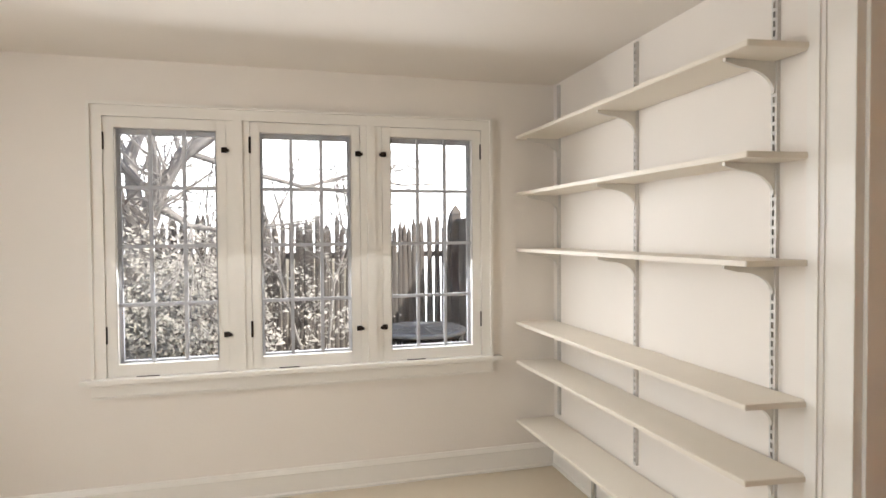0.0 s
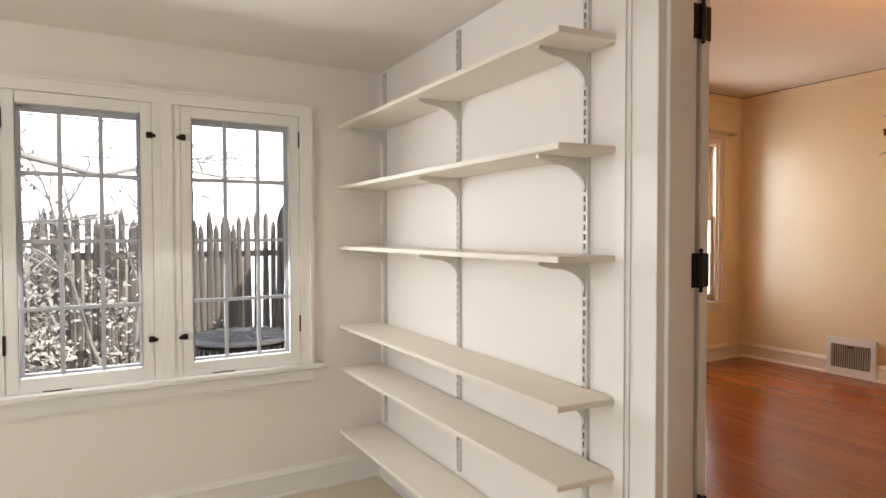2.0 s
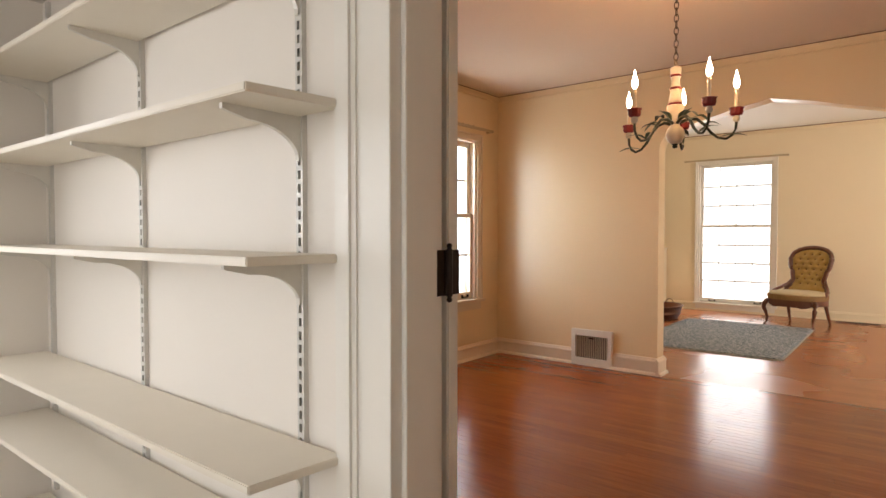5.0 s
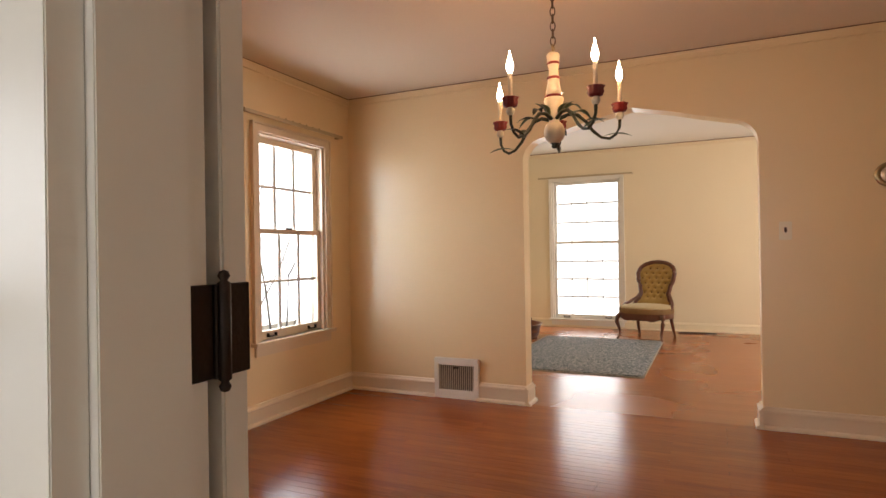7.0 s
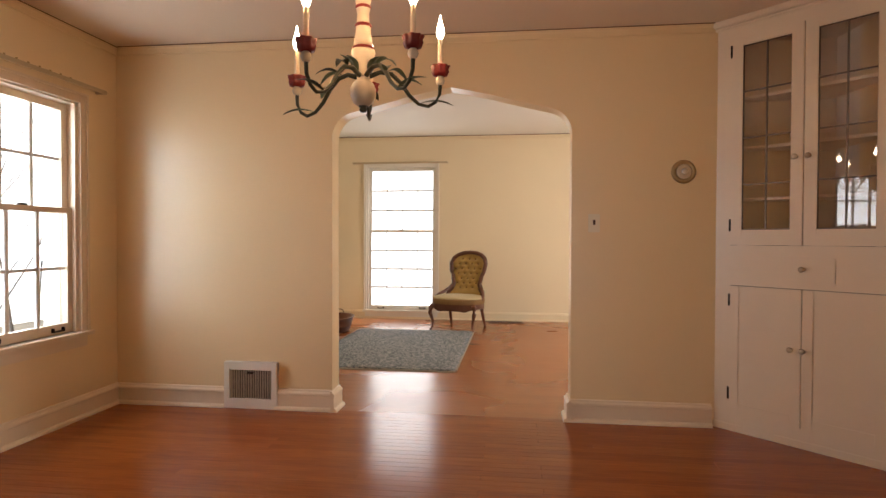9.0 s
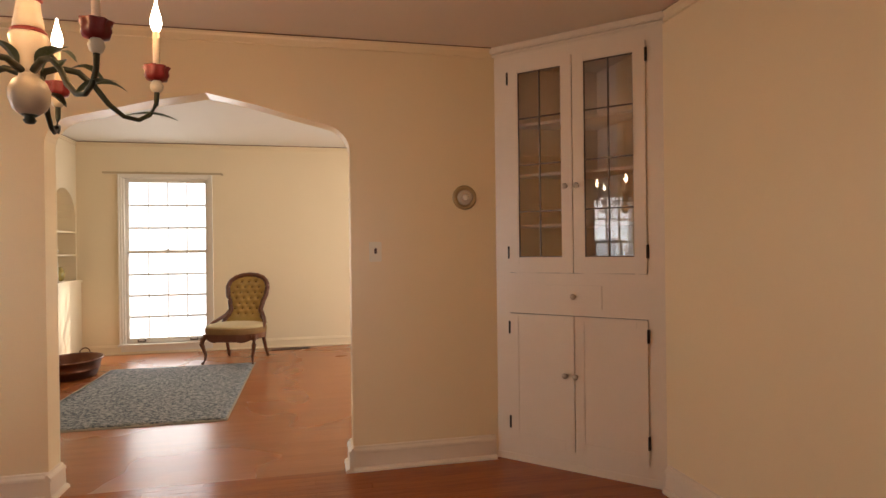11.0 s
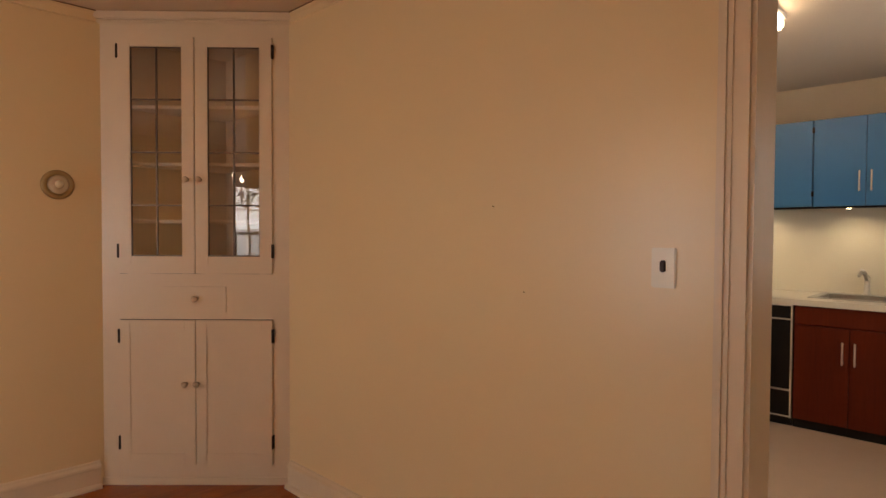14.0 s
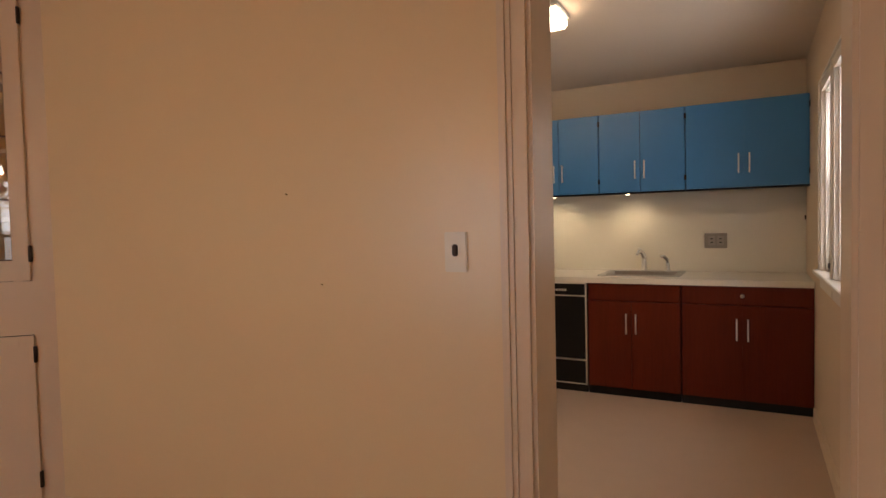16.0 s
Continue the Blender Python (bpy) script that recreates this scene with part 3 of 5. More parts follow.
        for u0, u1, zz0, zz1 in ((c - 0.045, c - 0.037, z0 + 0.018, z0 + 0.045), (c + 0.037, c + 0.045, z0 + 0.018, z0 + 0.045), (c - 0.045, c + 0.045, z0 + 0.018, z0 + 0.026)):
            box(bm, *((u0, u1, p, q) if along_x else (p, q, u0, u1)), zz0, zz1)
        part("sash_lift", bm, IRON, lo, "dark metal sash lift")
    return w


double_hung("window_2", "white double-hung sash window with six panes over six", (5.35, 4.515, 0.57), 4.515, -1, True, *DWIN, 3, 2, DTRIM, 0.05, 1.335, None, 0.028, 0.020)
double_hung("window_6", "white double-hung sash window with six panes over six", (3.06, 4.515, 0.57), 4.515, -1, True, *DWIN2, 3, 2, DTRIM, 0.05, 1.335, None, 0.028, 0.020)
double_hung("window_3", "tall white double-hung sash window with many panes", (LX, 3.37, 0.19), LX, -1, False, *LWIN, 4, 4, TRIM, 0.025, 1.275, 3, 0.012, 0.024)
double_hung("window_4", "small white double-hung kitchen window", (2.27, -2.375, 1.03), 2.27, 1, False, *KW1, 2, 1, TRIM, 0.05, 1.52)
double_hung("window_5", "small white double-hung kitchen window", (2.27, -1.775, 1.03), 2.27, 1, False, *KW2, 2, 1, TRIM, 0.05, 1.52)


# ---- nook: shelves on wall standards ----
CHANNEL = mat("painted_zinc", (0.68, 0.65, 0.60), 0.5, 0.3, grain=0.15, scale=30)


def standard(y, z0, z1):
    """A slotted steel shelf standard on the wall."""
    s = thing("shelf_standard", (2.15, y, z0), "slotted zinc-steel shelf standard screwed to the wall", "shelf standard", "shelf standards")
    bm = bmesh.new()
    box(bm, 2.146, 2.15, y - 0.0125, y + 0.0125, z0, z1)
    box(bm, 2.136, 2.146, y - 0.0125, y - 0.0095, z0, z1)
    box(bm, 2.136, 2.146, y + 0.0095, y + 0.0125, z0, z1)
    box(bm, 2.136, 2.139, y - 0.0095, y - 0.0055, z0, z1)
    box(bm, 2.136, 2.139, y + 0.0055, y + 0.0095, z0, z1)
    z = z0
    while z < z1 - 0.03:
        box(bm, 2.136, 2.139, y - 0.0055, y + 0.0055, z, z + 0.012)
        z += 0.032
    part("channel", bm, CHANNEL, s)
    return s


for y in (4.095, 3.27, 2.443):
    standard(y, 0.10 if y > 2.5 else -0.02, 2.122)


def bracket(y, z, s=None):
    b = thing("shelf_bracket", (2.136, y, z), "grey steel shelf bracket with a curved lower edge", "shelf bracket", "shelf brackets")
    pts = [(2.136, z), (1.935, z), (1.935, z - 0.012)]
    for k in range(0, 9):
        a = math.pi / 2 * k / 8
        pts.append((2.075 + 0.055 * math.sin(a) - 0.03 * (1 - k / 8) - 0.05 * (1 - k / 8) ** 2, z - 0.026 - 0.065 * (1 - math.cos(a))))
    pts += [(2.130, z - 0.105), (2.136, z - 0.105)]
    bm = bmesh.new()
    prism(bm, pts, y - 0.006, y + 0.006, lambda a, c, h: Vector((a, h, c)))
    part("arm", bm, BRACKET, b)
    return b


BRACKET = mat("bracket_grey", (0.72, 0.68, 0.61), 0.45, 0.2, grain=0.12, scale=30)
SHELVES = (1.793, 1.450, 1.110, 0.660, 0.420, 0.056)
for z in SHELVES:
    bm = bmesh.new()
    prism(bm, [(1.906, 2.309), (2.134, 2.287), (2.134, 4.155), (1.884, 4.155)], z, z + 0.019, lambda a, b, h: Vector((a, b, h)))
    soften(bm, 0.0025)
    tagged(part("shelf", bm, SHELF), "cream painted board shelf resting on wall brackets", "shelf", "nook wall shelves")
    for y in (4.095, 3.27, 2.443):
        bracket(y, z)
# a small steel foot of a bracket near the floor
bm = bmesh.new()
box(bm, 2.118, 2.130, 3.62, 3.66, NF, NF + 0.13)
soften(bm, 0.003)
tagged(part("wall_bracket", bm, STEEL), "small grey metal bracket at the baseboard", "bracket")


# ---- wall plates ----
PLATE = mat("ivory_plate", (0.84, 0.76, 0.61), 0.25, grain=0.04, scale=30)
BRASS = mat("aged_brass", (0.45, 0.33, 0.17), 0.35, 0.85, grain=0.2, scale=30)
BROWN = mat("brown_bakelite", (0.05, 0.016, 0.012), 0.5, grain=0.2, scale=40)


def switch(at, rz, lever):
    """A toggle switch on a wall; local -y faces the room."""
    s = thing("light_switch", at, "ivory wall plate with a brown toggle switch", "light switch", "light switches", rz)
    m = s.matrix_world
    bm = bmesh.new()
    box(bm, -0.036, 0.036, -0.009, 0, -0.058, 0.058, m)
    soften(bm, 0.003)
    p = part("plate", bm, PLATE, s)
    bm = bmesh.new()
    box(bm, -0.0075, 0.0075, -0.018, -0.006, -0.012, 0.022, m)
    soften(bm, 0.003)
    part("toggle", bm, lever, s, "dark brown toggle")
    for z in (-0.03, 0.03):
        bm = bmesh.new()
        lathe(bm, [(0.003, 0), (0.003, 0.0015), (0, 0.0018)], 8)
        bmesh.ops.transform(bm, matrix=m @ pose(0, -0.007, z, 90), verts=bm.verts)
        part("screw", bm, PLATE, p)


switch((6.12, 1.221, 1.268), -90, BROWN)
switch((3.385, -0.22, 1.258), 180, BROWN)
for x, z in ((4.022, 1.452), (3.881, 1.150)):
    bm = bmesh.new()
    tube(bm, [(x, -0.222, z), (x, -0.212, z + 0.002)], 0.0026, 6)
    tagged(part("nail", bm, BRASS), "small bent nail stuck in the cream wall", "nail", "nails")

# round brass thermostat on the dining wall
th = thing("thermostat", (6.12, 0.678, 1.589), "round brass-ringed thermostat with a pale domed cover", "thermostat", rz=-90)
DOME = mat("ivory_dome", (0.62, 0.50, 0.36), 0.25, 0.2, grain=0.05)
for nm, prof, mt in (("base_ring", [(0.074, 0), (0.074, 0.008), (0.068, 0.016), (0.056, 0.018), (0.050, 0.012), (0, 0.012)], BRASS),
                     ("cover", [(0.048, 0.010), (0.047, 0.026), (0.040, 0.032), (0.030, 0.034), (0.0, 0.035)], DOME),
                     ("dial", [(0.020, 0.034), (0.018, 0.040), (0.0, 0.042)], PLATE)):
    bm = bmesh.new()
    lathe(bm, prof, 40)
    bmesh.ops.transform(bm, matrix=th.matrix_world @ pose(0, 0, 0, 90), verts=bm.verts)
    part(nm, bm, mt, th, smooth=True)

# wall register beside the arch
reg = thing("wall_register", (6.12, 3.51, 0.0), "white metal heating register with vertical louvres set at the baseboard", "register")
bm = bmesh.new()
frame_bars(bm, 6.12, -0.035, False, 3.318, 3.70, 0.0, 0.318, 0.040, 0.055, 0.065)
soften(bm, 0.004)
part("frame", bm, TRIM, reg)
boxpart("backing", (6.112, 6.118, 3.36, 3.665, 0.06, 0.27), DARK, reg)
slat = None
for k in range(17):
    y = 3.372 + k * 0.0172
    if slat is None:
        slat = boxpart("louvre", (6.094, 6.112, y, y + 0.0042, 0.066, 0.262), mat("louvre_enamel", (0.62, 0.55, 0.46), 0.4, grain=0.1), reg)
    else:
        o = slat.copy()
        scene.collection.objects.link(o)
        o.location = slat.location + Vector((0, k * 0.0172, 0))
boxpart("lever", (6.086, 6.098, 3.49, 3.535, 0.238, 0.25), IRON, reg, 0.002)
# floor register by the chair
fr = thing("floor_register", (10.50, 1.85, 0.0), "brown wooden floor register beside the wall", "register")
bm = bmesh.new()
box(bm, 10.44, 10.60, 1.62, 2.10, 0.0, 0.006)
part("frame", bm, mat("register_brown", (0.10, 0.04, 0.02), 0.5, grain=0.3), fr)
for k in range(12):
    boxpart("slot", (10.46, 10.58, 1.65 + k * 0.036, 1.668 + k * 0.036, 0.006, 0.009), DARK, fr)


# ---- curtain rods ----
RODM = mat("yellowed_rod_enamel", (0.56, 0.44, 0.28), 0.4, grain=0.2, scale=20)


def rod(name, p0, p1, wallvec, label):
    r = thing(name, tuple((Vector(p0) + Vector(p1)) / 2), label, "curtain rod")
    bm = bmesh.new()
    a, b = Vector(p0), Vector(p1)
    d = (b - a).normalized()
    n = Vector(wallvec)
    for s, z in ((0.0, 0.0),):
        vs = []
        for q in (a, b):
            vs.append([bm.verts.new(q + n * o + Vector((0, 0, h))) for o, h in ((0, -0.013), (0.009, -0.013), (0.009, 0.013), (0, 0.013))])
        for i in range(4):
            bm.faces.new((vs[0][i], vs[0][(i + 1) % 4], vs[1][(i + 1) % 4], vs[1][i]))
        bm.faces.new(vs[0])
        bm.faces.new(vs[1])
    soften(bm, 0.002)
    part("rail", bm, RODM, r)
    for q in (a + d * 0.005, b - d * 0.005):
        bm = bmesh.new()
        tube(bm, [q, q + n * 0.075], 0.011, 8)
        part("bracket", bm, RODM, r)
    for k in range(7):
        bm = bmesh.new()
        q = a + (b - a) * (0.3 + k * 0.07)
        tube(bm, [q + n * 0.004 + Vector((0, 0, 0.012)), q + n * 0.004 + Vector((0, 0, 0.020))], 0.006, 6)
        part("carrier", bm, BRASS, r)


rod("curtain_rod", (4.80, 4.442, 2.135), (5.93, 4.442, 2.135), (0, 1, 0), "cream painted curtain rod over the dining window")
rod("curtain_rod", (LX - 0.075, 2.695, 2.262), (LX - 0.075, 4.08, 2.262), (1, 0, 0), "cream painted curtain rod over the tall window")

# ---- chandelier ----
CX, CY = 4.233, 2.228
IVORY = mat("crackled_ivory_paint", (0.70, 0.62, 0.50), 0.4, grain=0.35, scale=22, bump=0.15, bscale=60)
REDP = mat("worn_red_paint", (0.23, 0.013, 0.013), 0.4, grain=0.5, scale=30, bump=0.1)
GREEN = mat("green_leaf_paint", (0.14, 0.18, 0.11), 0.45, grain=0.45, scale=40, bump=0.1)
ARM = mat("dark_green_bronze", (0.05, 0.055, 0.035), 0.4, 0.4, grain=0.4, scale=40)
WAX = mat("ivory_candle_sleeve", (0.84, 0.74, 0.56), 0.5, grain=0.08, scale=30)
BULB = mat("lit_bulb", (1.0, 0.88, 0.68), 0.2, emit=22.0)
ch = thing("chandelier", (CX, CY, 1.588), "painted wooden five-arm chandelier with red cups and lit candle bulbs", "chandelier")
for nm, prof, mt in (
        ("ball", [(0.0, 1.612), (0.020, 1.613), (0.035, 1.626), (0.043, 1.648), (0.043, 1.670), (0.034, 1.690), (0.022, 1.700), (0.021, 1.708)], IVORY),
        ("vase", [(0.021, 1.708), (0.024, 1.722), (0.034, 1.760), (0.041, 1.792), (0.038, 1.801)], IVORY),
        ("column", [(0.033, 1.812), (0.030, 1.835), (0.025, 1.862), (0.024, 1.874), (0.028, 1.882), (0.021, 1.892), (0.0195, 1.915), (0.021, 1.932), (0.026, 1.944), (0.022, 1.952), (0.027, 1.966), (0.026, 1.982), (0.016, 1.990), (0.0, 1.992)], IVORY),
        ("band", [(0.037, 1.801), (0.038, 1.807), (0.032, 1.813)], REDP), ("band", [(0.026, 1.877), (0.0295, 1.883), (0.025, 1.889)], REDP), ("band", [(0.024, 1.939), (0.0275, 1.944), (0.024, 1.950)], REDP),
        ("finial", [(0.0, 1.590), (0.009, 1.592), (0.014, 1.599), (0.010, 1.606), (0.018, 1.612), (0.0, 1.614)], ARM)):
    bm = bmesh.new()
    lathe(bm, prof, 28, (CX, CY, 0))
    part(nm, bm, mt, ch, smooth=True)


def leaf(bm, base, tip, width, droop=0.0):
    """A pointed leaf, cupped along its midrib."""
    a, b = Vector(base), Vector(tip)
    d = (b - a)
    side = d.cross(Vector((0, 0, 1)))
    side = side.normalized() if side.length > 1e-5 else Vector((1, 0, 0))
    up = side.cross(d).normalized()
    rows = []
    for k in range(7):
        t = k / 6
        w = width * math.sin(math.pi * min(1, t * 0.92 + 0.06)) ** 0.8
        c = a + d * t + Vector((0, 0, -droop * t * t)) + up * 0.012 * math.sin(t * 3)
        rows.append([bm.verts.new(c - side * w + up * w * 0.35), bm.verts.new(c), bm.verts.new(c + side * w + up * w * 0.35)])
    for p, q in zip(rows, rows[1:]):
        for i in range(2):
            bm.faces.new((p[i], p[i + 1], q[i + 1], q[i]))
    geom = bmesh.ops.solidify(bm, geom=[f for f in bm.faces if all(v in sum(rows, []) for v in f.verts)], thickness=0.002)


R = 0.28
# the arms are bent a little unevenly: direction and how far each cup hangs
for k, (deg, sag) in enumerate(((-61, -0.011), (9, -0.029), (72, -0.046), (158, -0.035), (227, -0.015))):
    az = radians(deg)
    dx, dy = math.cos(az), math.sin(az)

    def P(r, z, s=0.0):
        return (CX + dx * r - dy * s, CY + dy * r + dx * s, z + sag * min(1.0, r / 0.25))
    bm = bmesh.new()
    pts = [P(0.02, 1.715), P(0.06, 1.736), P(0.10, 1.735), P(0.135, 1.708), P(0.165, 1.670), P(0.20, 1.645), P(0.235, 1.642), P(0.262, 1.660), P(0.278, 1.690), P(R, 1.726)]
    tube(bm, pts, [0.009, 0.008, 0.008, 0.007, 0.007, 0.006, 0.006, 0.006, 0.006, 0.007], 8)
    arm = part("arm", bm, ARM, ch, smooth=True)
    bm = bmesh.new()
    leaf(bm, P(0.20, 1.647), P(0.335, 1.655, 0.01), 0.012, 0.0)
    leaf(bm, P(0.085, 1.742), P(0.165, 1.752, 0.02), 0.017, 0.03)
    leaf(bm, P(0.13, 1.71), P(0.20, 1.700, -0.035), 0.015, 0.0)
    part("leaf", bm, ARM if k % 2 else GREEN, arm)
    bm = bmesh.new()
    lathe(bm, [(0.007, 1.722), (0.013, 1.727), (0.017, 1.738), (0.013, 1.750), (0.009, 1.754)], 18, P(R, 0))
    part("bobeche_ball", bm, IVORY, arm, smooth=True)
    bm = bmesh.new()
    seg, rows = 32, []
    for r, z in ((0.014, 1.752), (0.026, 1.756), (0.029, 1.768), (0.0265, 1.779), (0.033, 1.789), (0.031, 1.791), (0.024, 1.781), (0.020, 1.768), (0.0, 1.766)):
        row = []
        for i in range(seg):
            a = 2 * math.pi * i / seg
            rr = r * (1 + (0.10 * math.cos(8 * a) if r > 0.0262 else 0))
            c = P(R, z)
            row.append(bm.verts.new((c[0] + rr * math.cos(a), c[1] + rr * math.sin(a), c[2])))
        rows.append(row)
    for p, q in zip(rows, rows[1:]):
        for i in range(seg):
            bm.faces.new((p[i], p[(i + 1) % seg], q[(i + 1) % seg], q[i]))
    part("cup", bm, REDP, arm, "scalloped red painted cup", True)
    bm = bmesh.new()
    lathe(bm, [(0.0088, 1.766), (0.0088, 1.880), (0.007, 1.884), (0.0, 1.884)], 16, P(R, 0))
    part("candle_sleeve", bm, WAX, arm, "ivory candle sleeve", True)
    bm = bmesh.new()
    lathe(bm, [(0.006, 1.884), (0.011, 1.892), (0.0145, 1.906), (0.013, 1.922), (0.0075, 1.942), (0.0035, 1.958), (0.0025, 1.968), (0.0, 1.972)], 18, P(R, 0))
    bulb = part("bulb", bm, BULB, arm, "lit flame-shaped bulb", True)
    bulb.visible_shadow = False
    lamp = bpy.data.lights.new("bulb_light", 'POINT')
    lamp.energy, lamp.color, lamp.shadow_soft_size = BULB_WATTS, (1.0, 0.54, 0.23), 0.016
    lo = new("bulb_light", lamp)
    lo.location = P(R, 1.912)
# broad painted leaves round the vase
for deg, r1, z1 in ((104, 0.080, 1.782), (284, 0.080, 1.782), (58, 0.066, 1.795), (330, 0.066, 1.795), (142, 0.070, 1.768), (246, 0.070, 1.768)):
    ca, sa = math.cos(radians(deg)), math.sin(radians(deg))
    bm = bmesh.new()
    leaf(bm, (CX + 0.026 * ca, CY + 0.026 * sa, 1.716), (CX + r1 * ca, CY + r1 * sa, z1), 0.016, 0.0)
    part("leaf", bm, GREEN, ch, "green painted leaf")
# ring, chain and ceiling canopy
bm = bmesh.new()
pts = [(CX + 0.016 * math.cos(a), CY, 2.008 + 0.016 * math.sin(a)) for a in [2 * math.pi * i / 16 for i in range(17)]]
tube(bm, pts, 0.003, 6)
part("ring", bm, BRASS, ch, smooth=True)
z, k = 2.024, 0
CHAIN = mat("aged_chain", (0.14, 0.09, 0.05), 0.4, 0.8, grain=0.3, scale=40)
while z < 2.46:
    bm = bmesh.new()
    pts = []
    for i in range(17):
        a = 2 * math.pi * i / 16
        u, v = 0.010 * math.cos(a), 0.020 * math.sin(a)
        pts.append((CX + (u if k % 2 else 0), CY + (0 if k % 2 else u), z + 0.014 + v))
    tube(bm, pts, 0.0025, 6)
    part("chain_link", bm, CHAIN, ch, smooth=True)
    z += 0.031
    k += 1
bm = bmesh.new()
lathe(bm, [(0.0, -0.042), (0.012, -0.04), (0.03, -0.028), (0.055, -0.015), (0.062, -0.001), (0.0, -0.0005)], 28, (CX, CY, DC))
part("canopy", bm, BRASS, ch, smooth=True)
# plaster medallion on the ceiling
bm = bmesh.new()
seg = 48
prev = None
for r, z in ((0.40, DC - 0.0005), (0.385, DC - 0.012), (0.33, DC - 0.011), (0.30, DC - 0.017), (0.16, DC - 0.012), (0.08, DC - 0.020), (0.06, DC - 0.0005)):
    ring = []
    for i in range(seg):
        a = 2 * math.pi * i / seg
        rr = r * (1 + (0.10 * abs(math.sin(4 * a)) if 0.2 < r < 0.39 else 0))
        ring.append(bm.verts.new((CX + rr * math.cos(a), CY + rr * math.sin(a), z)))
    if prev:
        for i in range(seg):
            bm.faces.new((prev[i], prev[(i + 1) % seg], ring[(i + 1) % seg], ring[i]))
    prev = ring
tagged(part("ceiling_medallion", bm, DCEIL, smooth=True), "cream painted plaster leaf medallion above the chandelier", "ceiling medallion", kind="structure")

# ---- corner china cabinet ----
CM = Matrix(((-0.70711, -0.70711, 0, 5.707), (-0.70711, 0.70711, 0, 0.172), (0, 0, 1, 0), (0, 0, 0, 1)))
E0 = Vector((2.7, 1.43, 1.35))
CM = Matrix.Translation(E0) @ Matrix.Scale(1.0248, 4) @ Matrix.Translation(-E0) @ CM
# local x runs along the face towards the south wall, local y towards the room
cab = new("china_cabinet")
cab.matrix_world = Matrix.Translation((CM.translation.x, CM.translation.y, 0.0))
bpy.context.view_layer.update()
tagged(cab, "cream painted built-in corner china cabinet with leaded glass doors", "cabinet")


def cpart(name, boxes, material, parent, bevel=0.0025, label=""):
    bm = bmesh.new()
    for b in boxes:
        box(bm, *b, CM)
    if bevel:
        soften(bm, bevel)
    return part(name, bm, material, parent, label)


CABIN = mat("cabinet_inside_paint", (0.74, 0.61, 0.50), 0.5, grain=0.06)
cpart("face_frame", [(-0.60, -0.3765, -0.022, 0, 0.0327, 2.474), (0.4125, 0.62, -0.022, 0, 0.0327, 2.474), (-0.3775, 0.4135, -0.022, 0, 0.0327, 0.140), (-0.3775, 0.4135, -0.022, 0, 0.901, 1.137), (-0.3775, 0.4135, -0.022, 0, 2.352, 2.474)], DTRIM, cab, 0)
cpart("plinth", [(-0.60, 0.62, 0, 0.006, 0.0327, 0.075)], DTRIM, cab, 0.002)
cpart("cornice", [(-0.60, 0.62, 0, 0.014, 2.416, 2.436), (-0.60, 0.62, 0, 0.032, 2.436, 2.4735)], DTRIM, cab, 0.006)
bm = bmesh.new()
# inside: two back walls of the corner, floor and top
for z in (0.14, 1.12, 2.36):
    vs = [bm.verts.new(CM @ Vector(p)) for p in ((-0.52, -0.024, z), (0.54, -0.024, z), (0.01, -0.46, z))]
    bm.faces.new(vs)
for p, q in (((-0.52, -0.024), (0.01, -0.46)), ((0.01, -0.46), (0.54, -0.024))):
    vs = [bm.verts.new(CM @ Vector((u, v, z))) for (u, v), z in ((p, 0.14), (q, 0.14), (q, 2.36), (p, 2.36))]
    bm.faces.new(vs)
part("lining", bm, CABIN, cab)
for z in (1.40, 1.70, 2.00):
    bm = bmesh.new()
    prism(bm, [(-0.44, -0.07), (0.46, -0.07), (0.01, -0.43)], z, z + 0.018, lambda a, b, h: CM @ Vector((a, b, h)))
    part("shelf", bm, CABIN, cab)
LEAD = mat("lead_came", (0.15, 0.105, 0.08), 0.35, 0.5, grain=0.3)
KNOB = mat("glass_knob", (0.62, 0.50, 0.37), 0.12, 0.0, grain=0.15, scale=60)


def cknob(u, z, parent):
    bm = bmesh.new()
    lathe(bm, [(0.010, 0), (0.006, 0.006), (0.006, 0.014), (0.014, 0.018), (0.016, 0.026), (0.012, 0.033), (0.0, 0.035)], 12)
    bmesh.ops.transform(bm, matrix=CM @ pose(u, 0.013, z, -90), verts=bm.verts)
    part("knob", bm, KNOB, parent, "faceted glass knob", True)


def chinge(u, z, parent):
    bm = bmesh.new()
    box(bm, u - 0.006, u + 0.006, 0.0, 0.016, z - 0.036, z + 0.036, CM)
    soften(bm, 0.002, 1)
    part("hinge", bm, IRON, parent, "dark bronze hinge")


